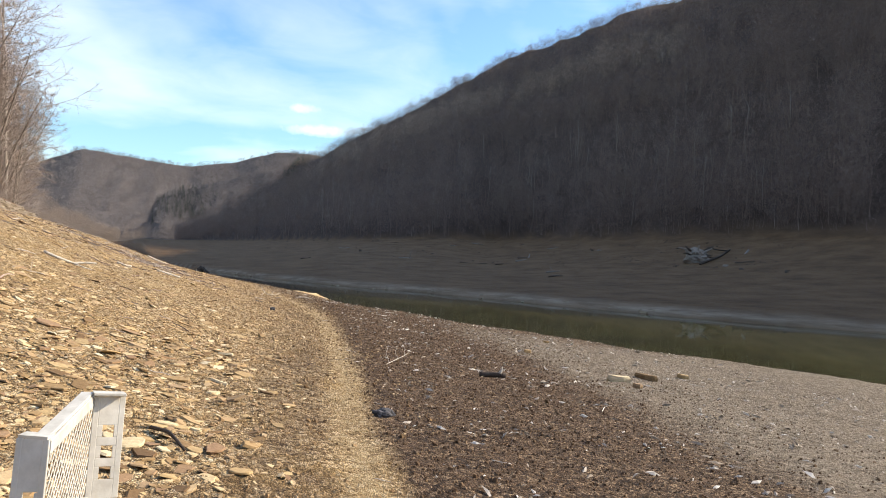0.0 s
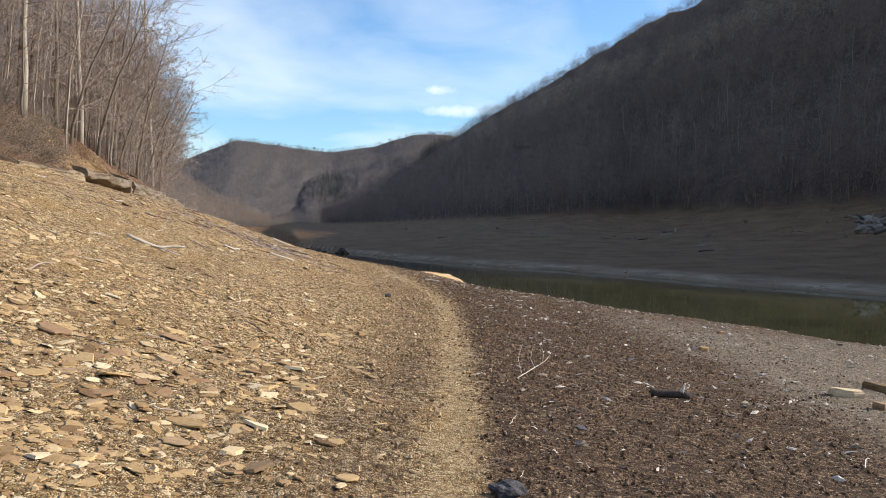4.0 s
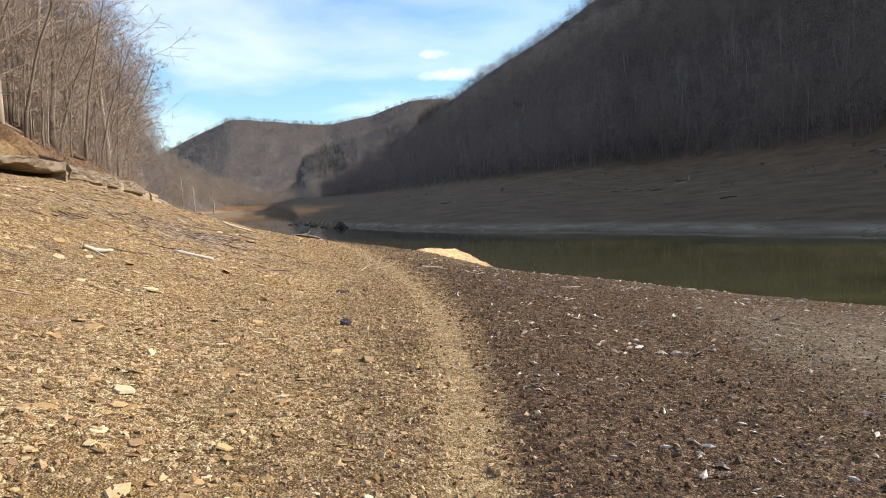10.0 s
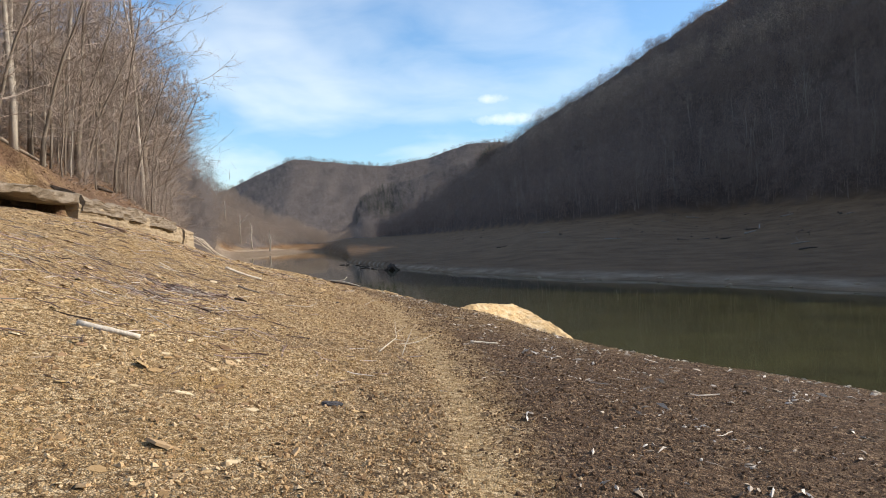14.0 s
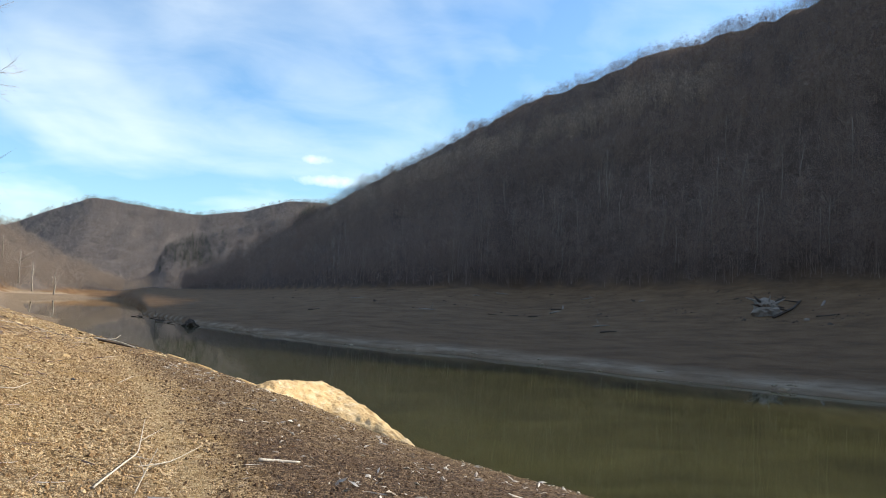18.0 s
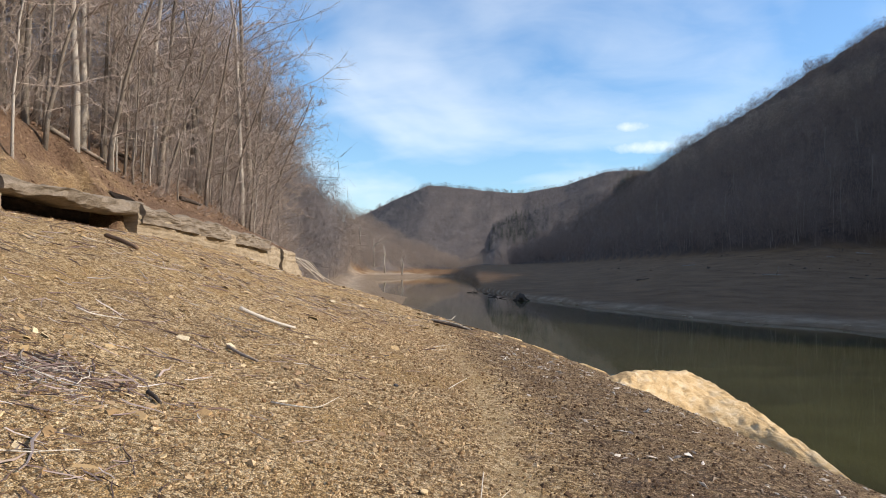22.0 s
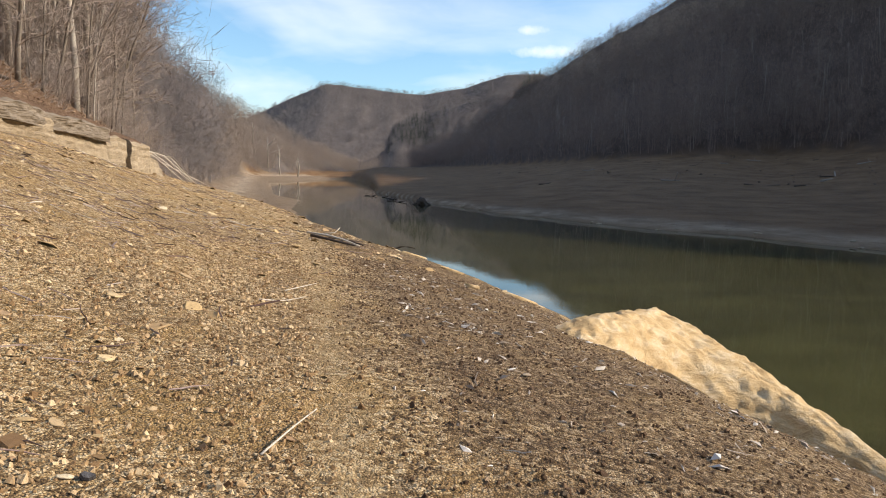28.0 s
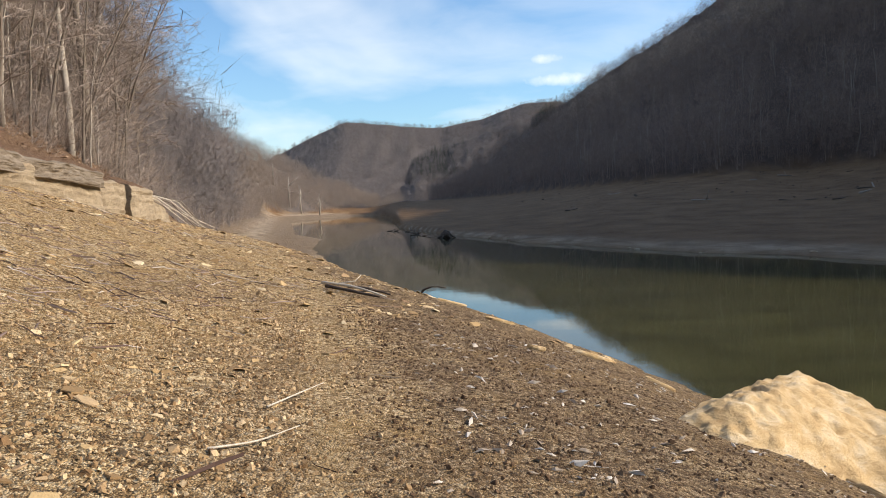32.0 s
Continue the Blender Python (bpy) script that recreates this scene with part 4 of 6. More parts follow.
def make_brush():
    rs = np.random.RandomState(15)
    kinds = [brush_template(rs, h) for h in (1.2, 1.6, 2.0, 2.6, 3.2)]
    y = np.concatenate([rs.uniform(20, 70, 520), rs.uniform(66, 110, 420)])
    x = np.interp(y, LEDGE_Y, LEDGE_X) - 1.2 - np.abs(rs.normal(0, 5.0, len(y))) - 1.5 * (y < 50)
    thing("bank_brush", mesh_of("bank_brush", *scatter(kinds, x, y, rs.uniform(0.6, 1.25, len(x)), rs, 0.25, 0.0, z=land(x, y)), MAT_TWIG), "thin bare brush and brambles on the leafy bank", "brush", kind="stuff")
    y = rs.uniform(16, 43, 420)
    x = np.interp(y, LEDGE_Y, LEDGE_X) + 0.1 - np.abs(rs.normal(0, 1.6, len(y))) - 1.2 * (y > 41)
    thing("bank_scrub", mesh_of("bank_scrub", *scatter(kinds[:3], x, y, rs.uniform(0.5, 1.0, len(x)), rs, 0.5, 0.0, z=land(x, y)), MAT_BARK), "dark tangled scrub along the foot of the bank", "brush", kind="stuff")


def far_tree_template(rs, pieces, height=10.0, low=0.05, width=1.0, length=1.0):
    """A small bare tree of slivers: forked trunk and a broad rounded crown."""
    parts = []
    fork = np.array([rs.normal(0, 0.25), rs.normal(0, 0.25), height * rs.uniform(0.45, 0.6)])
    r = 0.05
    b = [np.array([r * np.cos(a), r * np.sin(a), -0.6]) for a in (0, 2.1, 4.2)]
    parts.append((np.array(b + [fork]), np.array([(0, 1, 3), (1, 2, 3), (2, 0, 3)])))
    for _ in range(pieces):
        s = low + (1 - low) * rs.uniform(0, 1) ** 0.8
        w = np.sqrt(max(0.0, 1 - ((s - 0.62) / 0.56) ** 2)) * height * 0.30
        a, q = rs.uniform(0, 6.283), np.sqrt(rs.uniform(0, 1))
        o = np.array([np.cos(a) * w * q, np.sin(a) * w * q, s * height * 0.93])
        d = np.array([np.cos(a), np.sin(a), 0.0]) * rs.uniform(0.1, 0.8) + rs.normal(0, 0.5, 3) + np.array([0, 0, rs.uniform(0.0, 0.8)])
        d *= rs.uniform(0.5, 1.25) * length / np.linalg.norm(d)
        parts.append(sliver(o - d * 0.5, o + d * 0.5, rs.uniform(0.012, 0.032) * width, rs))
    return joined(parts)


def pine_template(rs):
    parts = []
    for i in range(26):
        z = 1.5 + 8.5 * i / 26
        a = i * 2.4
        w = 2.0 * (1 - i / 27.0) + 0.2
        o = np.array([0, 0, z + 0.5])
        s = np.array([-np.sin(a), np.cos(a), 0]) * w * 0.42
        e = np.array([np.cos(a) * w, np.sin(a) * w, z - 0.4])
        parts.append((np.array([o, e - s, e + s]), np.array([(0, 1, 2)])))
    parts.append((np.array([(-0.12, 0, -0.5), (0.12, 0, -0.5), (0, 0, 10.5)]), np.array([(0, 1, 2)])))
    return joined(parts)


def plant(templates, x, y, size, rs):
    z = land(x, y)
    spin = rs.uniform(0, 6.283, len(x))
    c, s = np.cos(spin), np.sin(spin)
    pick = rs.randint(0, len(templates), len(x))
    vs, fs, base = [], [], 0
    for k, (tv, tf) in enumerate(templates):
        m = np.where(pick == k)[0]
        if not len(m):
            continue
        sz = size[m][:, None]
        px = (tv[None, :, 0] * c[m][:, None] - tv[None, :, 1] * s[m][:, None]) * sz + x[m][:, None]
        py = (tv[None, :, 0] * s[m][:, None] + tv[None, :, 1] * c[m][:, None]) * sz + y[m][:, None]
        pz = tv[None, :, 2] * sz + z[m][:, None]
        vs.append(np.stack([px, py, pz], -1).reshape(-1, 3))
        fs.append((tf[None] + (np.arange(len(m)) * len(tv))[:, None, None]).reshape(-1, 3) + base)
        base += len(m) * len(tv)
    return np.vstack(vs), np.vstack(fs)


def make_forests():
    rs = np.random.RandomState(9)
    near = [far_tree_template(rs, 240, rs.uniform(8.5, 12), 0.05, 0.55, 1.5) for _ in range(8)]
    mid = [far_tree_template(rs, 100, rs.uniform(8, 11.5), 0.05, 1.3, 1.6) for _ in range(8)]
    far = [far_tree_template(rs, 40, rs.uniform(8, 11), 0.05, 5.0, 2.2) for _ in range(6)]
    for t in far:
        t[0][:, :2] *= 1.35

    def polar(az, r):
        return HUB[0] + r * np.sin(np.radians(az)), HUB[1] + r * np.cos(np.radians(az))

    def forest(name, templates, az, r, size, label, mat=MAT_FOREST):
        x, y = polar(az, r)
        thing(name, mesh_of(name, *plant(templates, x, y, size, rs), mat), label, "forest", kind="stuff")

    az = rs.uniform(-5.2, 50, 2700)
    k = rs.uniform(0, 1, len(az)) ** 1.4 * 0.42
    rt, rc = np.interp(az, AZ, R_TREES), np.interp(az, AZ, R_CREST)
    forest("lower_forest", near, az, rt - 1 + np.abs(rs.normal(0, 1.5, len(az))) + (rc - rt) * k, rs.uniform(0.6, 1.4, len(az)), "leafless grey-brown forest on the shaded mountainside")
    az = rs.uniform(-5.3, 52, 5200)
    k = 0.30 + 0.74 * rs.uniform(0, 1, len(az))
    rt, rc = np.interp(az, AZ, R_TREES), np.interp(az, AZ, R_CREST)
    forest("upper_forest", mid, az, rt + (rc - rt) * k, rs.uniform(0.7, 1.25, len(az)) * (1 - 0.5 * smooth01(k, 0.85, 0.97)), "leafless forest running up to the mountain crest")
    az = rs.uniform(0, 46, 650)
    forest("crest_trees", [far_tree_template(rs, 130, rs.uniform(8, 11), 0.15, 2.2, 1.2) for _ in range(6)], az, np.interp(az, AZ, R_CREST) * rs.uniform(0.97, 1.005, len(az)), rs.uniform(0.22, 0.45, len(az)) * (1 + 0.8 * (rs.uniform(0, 1, len(az)) > 0.93)), "bare trees standing along the mountain's skyline")
    az, k = rs.uniform(4, 34, 380), rs.normal(0.56, 0.03, 380)
    rt, rc = np.interp(az, AZ, R_TREES), np.interp(az, AZ, R_CREST)
    forest("shoulder_trees", mid, az, rt + (rc - rt) * k, rs.uniform(0.8, 1.2, len(az)), "leafless trees along a mountain shoulder, coloured as if catching the sun", MAT_SUNTOPFOREST)
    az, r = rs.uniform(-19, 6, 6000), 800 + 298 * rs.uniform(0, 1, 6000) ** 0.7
    forest("valley_head_forest", far, az, r, rs.uniform(0.45, 0.75, len(az)), "leafless forest on the valley-head hills, its grey tinted with haze", MAT_HAZEFOREST)
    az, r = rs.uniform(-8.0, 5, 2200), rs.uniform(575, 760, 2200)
    forest("spur_forest", far, az, r, rs.uniform(0.5, 0.8, len(az)), "leafless forest on a valley-head spur, its grey tinted with haze", MAT_HAZEFOREST)
    az = rs.uniform(-34, -9.4, 4200)
    rt, rc = np.interp(az, AZ, R_TREES), np.interp(az, AZ, R_CREST)
    az2, r2 = rs.uniform(-10.2, -7.4, 320), rs.uniform(455, 600, 320)
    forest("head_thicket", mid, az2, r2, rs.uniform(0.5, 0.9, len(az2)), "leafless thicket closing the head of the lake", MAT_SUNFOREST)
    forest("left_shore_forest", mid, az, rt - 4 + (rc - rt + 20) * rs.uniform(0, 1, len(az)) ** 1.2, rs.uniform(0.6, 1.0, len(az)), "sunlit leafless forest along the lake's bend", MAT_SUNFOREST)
    y = rs.uniform(90, 370, 1500)
    x = np.interp(y, LEDGE_Y, LEDGE_X) - 1.0 - np.abs(rs.normal(0, 18, len(y)))
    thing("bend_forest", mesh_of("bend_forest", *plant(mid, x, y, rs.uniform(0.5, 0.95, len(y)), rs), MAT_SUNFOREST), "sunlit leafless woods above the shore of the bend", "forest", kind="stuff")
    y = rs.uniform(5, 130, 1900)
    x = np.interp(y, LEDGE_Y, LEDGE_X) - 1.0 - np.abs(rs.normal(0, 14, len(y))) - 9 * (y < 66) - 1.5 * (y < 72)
    thing("bank_forest", mesh_of("bank_forest", *plant(near, x, y, rs.uniform(0.7, 1.3, len(y)), rs), MAT_HAZEFOREST), "dense leafless woods behind the near bank", "forest", kind="stuff")
    pines = [pine_template(rs) for _ in range(3)]
    az, r = rs.normal(-5.0, 1.1, 170).clip(-6.9, -2.0), rs.uniform(640, 752, 170)
    forest("pine_patch", pines, az, r, rs.uniform(0.5, 0.85, len(az)), "dark evergreen patch on the far spur", MAT_PINE)
    az = rs.normal(3.3, 0.45, 60)
    forest("pine_clump", pines, az, np.interp(az, AZ, R_CREST) * rs.uniform(0.93, 0.98, len(az)), rs.uniform(0.6, 1.0, len(az)), "dark evergreen clump below the mountain's crest", MAT_PINE)


make_forests()
make_brush()


# ---------------------------------------------------------------- single things
def ground_at(x, y):
    return float(surface(np.array([x]), np.array([y]))[0])


def rest(ob, x, y, turn=0.0, scale=(1, 1, 1), lift=0.0, lean=(0.0, 0.0)):
    """Stand a thing on the ground, leaning with the slope."""
    x = x - 0.09
    n = Vector(normals(np.array([x]), np.array([y]), 0.3)[0])
    q = Vector((0, 0, 1)).rotation_difference(n)
    m = q.to_matrix().to_4x4() @ Euler((lean[0], lean[1], turn)).to_matrix().to_4x4()
    ob.matrix_world = Matrix.Translation((x, y, ground_at(x, y) + lift)) @ m @ Matrix.Diagonal((*scale, 1))
    return ob


def slab_mesh(name, seed, mat, sides=11, thick=0.22, stretch=0.6, layers=3):
    """A ragged flat stone in a few split layers, centred, about 2 across."""
    rs = np.random.RandomState(seed)
    a = np.linspace(0, 2 * np.pi, sides, endpoint=False) + rs.uniform(-0.2, 0.2, sides)
    r = rs.uniform(0.68, 1.0, sides)
    vs, fs = [], []
    for k in range(layers + 1):
        h = -thick * 0.6 + thick * 1.2 * k / layers
        rr = r * (1.0 if k < layers else 0.9) * rs.uniform(0.94, 1.03, sides) * (0.9 if k == 0 else 1)
        vs.append(np.stack([np.cos(a) * rr, np.sin(a) * rr * stretch, h + rs.uniform(-0.25, 0.25, sides) * thick * 0.4], -1))
    v = np.vstack(vs + [[(0.1, 0, thick * 0.66)], [(0, 0, -thick * 0.6)]])
    n = sides
    for k in range(layers):
        for i in range(n):
            j = (i + 1) % n
            fs += [(k * n + i, k * n + j, k * n + n + j), (k * n + i, k * n + n + j, k * n + n + i)]
    top, bot = len(v) - 2, len(v) - 1
    for i in range(n):
        j = (i + 1) % n
        fs += [(layers * n + i, layers * n + j, top), (j, i, bot)]
    return mesh_of(name, v, fs, mat)


def lump_mesh(name, seed, mat, rough=0.2, flat=0.6, cuts=2):
    rs = np.random.RandomState(seed)
    bm = bmesh.new()
    bmesh.ops.create_icosphere(bm, subdivisions=cuts + 1, radius=1.0)
    off = rs.uniform(0, 50, 3)
    for v in bm.verts:
        p = Vector((v.co.x + off[0], v.co.y + off[1], v.co.z + off[2]))
        k = 1 + rough * noise.noise(p * 1.3) + rough * 0.5 * noise.noise(p * 3.1) - rough * 0.5 * abs(noise.noise(p * 2.0))
        v.co = v.co * k
        v.co.z *= flat
    me = bpy.data.meshes.new(name)
    bm.to_mesh(me)
    bm.free()
    me.materials.append(mat)
    return me


# ---- the boulder at the water's edge
def make_boulder():
    """A broad bulging slab: a gentle face from its foot up to the crest, then a drop to the water."""
    u = np.linspace(0, 1, 110)
    key = [0, 0.12, 0.25, 0.40, 0.53, 0.62, 0.72, 0.82, 0.91, 1.0]
    at = lambda t: np.interp(u, key, t)
    crest = np.stack([at([1.66, 2.0, 2.4, 3.0, 3.75, 4.12, 4.60, 5.15, 5.75, 6.35]), at([41.42, 41.8, 42.2, 42.9, 43.7, 43.35, 42.70, 41.95, 41.15, 40.35]), at(CREST_Z)], -1)
    foot = np.stack([at([1.62, 1.80, 2.02, 2.47, 3.05, 3.55, 4.15, 4.82, 5.52, 6.28]), at([41.3, 40.95, 40.74, 40.85, 41.2, 41.4, 41.4, 41.2, 40.8, 40.28])], -1)
    k = np.ones(7) / 7
    for c in range(3):
        crest[3:-3, c] = np.convolve(crest[:, c], k, "valid")
    fz = land(foot[:, 0], foot[:, 1]) - 0.10
    back = np.array([0.72, 0.69])
    verts = []
    for i in range(len(u)):
        edge = min(1.0, 3.2 * u[i], 7 * (1 - u[i]))
        for s in np.linspace(0, 1.55, 64):
            if s <= 1:
                x, y = foot[i] + (crest[i, :2] - foot[i]) * s
                z = fz[i] + (crest[i, 2] - fz[i]) * s + (0.17 * edge * math.sin(math.pi * min(1.0, s ** 0.8)) + 0.10 * min(1, s * 5) * (1 - s)) * (0.4 + 0.6 * edge)
            else:
                q = (s - 1) / 0.55
                x, y = crest[i, :2] + back * q * 1.1 * (0.25 + 0.75 * edge)
                z = crest[i, 2] - 2.3 * q ** 1.7 - 0.1 * q
            p = Vector((x, y, z))
            crack = noise.noise(Vector((x * 0.9 + y * 0.5, y * 1.6 - x * 0.6, z * 2.5)))
            b = 0.07 * noise.noise(p * 1.3) + 0.05 * (0.4 - abs(noise.noise(Vector((x * 0.9 + y * 0.9, (x - y) * 2.2, z * 3.0))))) + 0.05 * noise.noise(p * 7.5) + 0.022 * noise.noise(p * 7.0) + 0.012 * noise.noise(p * 16.0) - 0.05 * max(0.0, 1 - abs(crack) * 9) * (0.5 + 0.5 * noise.noise(p * 2.0))
            verts.append((x - 0.2 * b, y - 0.3 * b, z + b * min(1.0, edge + 0.15)))
    n, m = len(u), 64
    i = np.arange(n * m).reshape(n, m)
    f = np.stack([i[:-1, :-1], i[1:, :-1], i[1:, 1:], i[:-1, 1:]], -1).reshape(-1, 4)
    thing("boulder", mesh_of("boulder", verts, f, MAT_ROCK, True), "large rounded tan sandstone boulder at the water's edge", "boulder")


CREST_Z = [-0.70, -0.64, -0.60, -0.64, -0.75, -0.90, -1.16, -1.47, -1.86, -2.35]
make_boulder()


def make_shore_slabs():
    for k, (x, y, turn, sc, lab) in enumerate([
            (1.75, 46.7, 0.58, (0.55, 0.22, 0.30), "long split tan stone slab lying along the waterline"),
            (2.75, 46.4, 0.35, (0.34, 0.18, 0.22), "low tan stone slab at the water's edge"),
            (0.70, 44.9, 0.3, (0.17, 0.12, 0.22), "small tan stone on the silt above the waterline"),
            (3.45, 44.4, 0.9, (0.22, 0.16, 0.5), "angular tan stone leaning on the shore"),
            (3.55, 41.05, -0.6, (0.42, 0.17, 0.22), "thin yellow slab beside the boulder"),
            (2.55, 41.9, 0.2, (0.13, 0.10, 0.25), "small pale stone beside the boulder"),
            (-0.9, 50.6, 0.7, (0.5, 0.2, 0.2), "flat pale stone at the waterline"),
            (0.2, 49.0, 0.6, (0.45, 0.16, 0.2), "narrow pale stone at the waterline"),
            (9.6, 33.6, -0.8, (0.35, 0.2, 0.2), "flat grey stone low on the shore")]):
        rest(thing("shore_slab", slab_mesh("shore_slab", 300 + k, MAT_ROCK, 13), lab, "stone"), x, y, turn, sc, 0.03)


make_shore_slabs()


def make_stones():
    rest(thing("dark_stone", lump_mesh("dark_stone", 1, MAT_CHARCOAL, 0.35, 0.6, 2), "dark grey angular stone on brown silt", "stone"), 1.42, 11.35, 0.3, (0.11, 0.08, 0.09), 0.03)
    rest(thing("dark_stone", lump_mesh("dark_stone", 2, MAT_CHARCOAL, 0.4, 0.6, 2), "rough blackish stone on tan gravel", "stone"), 0.76, 21.9, 0.8, (0.075, 0.065, 0.08), 0.03)
    rest(thing("dark_stone", lump_mesh("dark_stone", 3, MAT_CHARCOAL, 0.4, 0.5, 2), "flat purplish stone on tan gravel", "stone"), 0.52, 25.2, 0.2, (0.10, 0.06, 0.05), 0.01)
    rest(thing("dark_stone", slab_mesh("dark_stone", 4, MAT_CHARCOAL, 6, 0.4, 0.8, 2), "small dark upright stone on gravel", "stone"), -0.72, 33.95, 0.4, (0.035, 0.03, 0.06), 0.02, (0.5, 0.2))
    for k, (x, y, sx, lab) in enumerate([(6.3, 15.8, 0.25, "pale split stone on dried mud"), (6.3, 15.2, 0.15, "blocky tan stone on dried mud"), (7.3, 16.6, 0.24, "flat pale stone on dried mud"), (5.7, 18.5, 0.13, "bleached fibrous chunk on dried mud"), (8.7, 17.6, 0.16, "pale flat stone near the shore edge"), (7.6, 22.0, 0.10, "brown stone on the shore edge")]):
        rest(thing("pale_stone", slab_mesh("pale_stone", 20 + k, MAT_STONE, 9, 0.4), lab, "stone"), x, y, k * 1.3, (sx, sx * 0.9, sx), 0.03)
    # stones that one can pick out on the upper beach
    rs = np.random.RandomState(77)
    kinds = [slab_mesh("flat_stone", 40 + k, MAT_STONE, rs.randint(8, 12), rs.uniform(0.06, 0.15), rs.uniform(0.5, 0.85)) for k in range(10)]
    spots = [(-2.26, 20.2, 0.12), (-3.26, 24.4, 0.14), (0.43, 16.8, 0.12), (-0.49, 19.1, 0.09), (1.0, 17.9, 0.07), (-0.78, 16.3, 0.16), (-2.04, 36.85, 0.10), (-2.3, 38.6, 0.12), (-2.1, 38.4, 0.09), (-1.2, 14.2, 0.15), (-0.3, 13.1, 0.12), (-2.0, 13.6, 0.17), (-1.6, 12.4, 0.14)]
    for _ in range(210):
        y = 6.0 + 34 * rs.uniform(0, 1) ** 1.7
        x = np.interp(y, TRACK_Y, TRACK_X) - 0.4 - abs(rs.normal(0, 2.3))
        spots.append((x, y, float(np.clip(np.exp(rs.normal(-2.45, 0.35)) * (1.1 if y < 15 else 0.5), 0.03, 0.19))))
    for x, y, s in spots:
        ob = thing("flat_stone", kinds[rs.randint(0, 10)], "flat tan shale stone lying on the beach", "stone", "flat stones on the beach")
        rest(ob, x, y, rs.uniform(0, 6.28), (s, s * rs.uniform(0.8, 1.1), s), s * 0.10, (rs.normal(0, 0.1), rs.normal(0, 0.1)))


make_stones()


# ---- wood
def stick_points(rs, length, bend=0.08, n=6):
    t = np.linspace(-0.5, 0.5, n)
    o = rs.normal(0, bend, (n, 2)).cumsum(0) * length * 0.35
    o -= o.mean(0)
    return np.stack([t * length, o[:, 0], np.abs(o[:, 1]) * 0.5], -1)


def wood_piece(name, seed, length, r0, r1, mat, bend=0.08, forks=0, sides=7):
    rs = np.random.RandomState(seed)
    p = stick_points(rs, length, bend)
    parts = [tube(p, np.linspace(r0, r1, len(p)), sides, seed, 0.14)]
    for _ in range(forks):
        k = rs.randint(1, len(p) - 1)
        d = np.array([rs.uniform(0.4, 1.0), rs.uniform(-0.9, 0.9), rs.uniform(0.1, 0.6)])
        ln = length * rs.uniform(0.15, 0.4)
        q = [p[k], p[k] + d * ln * 0.5 + rs.normal(0, 0.05, 3) * ln, p[k] + d * ln]
        parts.append(tube(q, [r0 * 0.45, r0 * 0.3, r1 * 0.4], 5, seed + 1, 0.1))
    return mesh_of(name, *joined([(v, tris_of(f)) for v, f in parts]), mat, True)


def bent_wood(name, pts, r0, r1, mat, side=(), sides=7):
    """A branch through ground points (x, y, lift), with thinner side shoots."""
    def lifted(ps):
        return np.array([(x - 0.09, y, ground_at(x - 0.09, y) + h) for x, y, h in ps])
    p = lifted(pts)
    t = np.linspace(0, 1, len(p))
    tt = np.linspace(0, 1, len(p) * 3)
    p = np.stack([np.interp(tt, t, p[:, c]) for c in range(3)], -1)
    p[1:-1] = (p[:-2] + 2 * p[1:-1] + p[2:]) / 4
    parts = [tube(p, np.linspace(r0, r1, len(p)), sides, 3, 0.12)]
    for s in side:
        q = lifted(s)
        parts.append(tube(q, np.linspace(r0 * 0.5, r1 * 0.5, len(q)), 5, 4, 0.1))
    v, f = joined([(v, tris_of(f)) for v, f in parts])
    o = p.mean(0)
    ob = new(name, mesh_of(name, v - o, f, mat, True))
    ob.location = o
    return ob


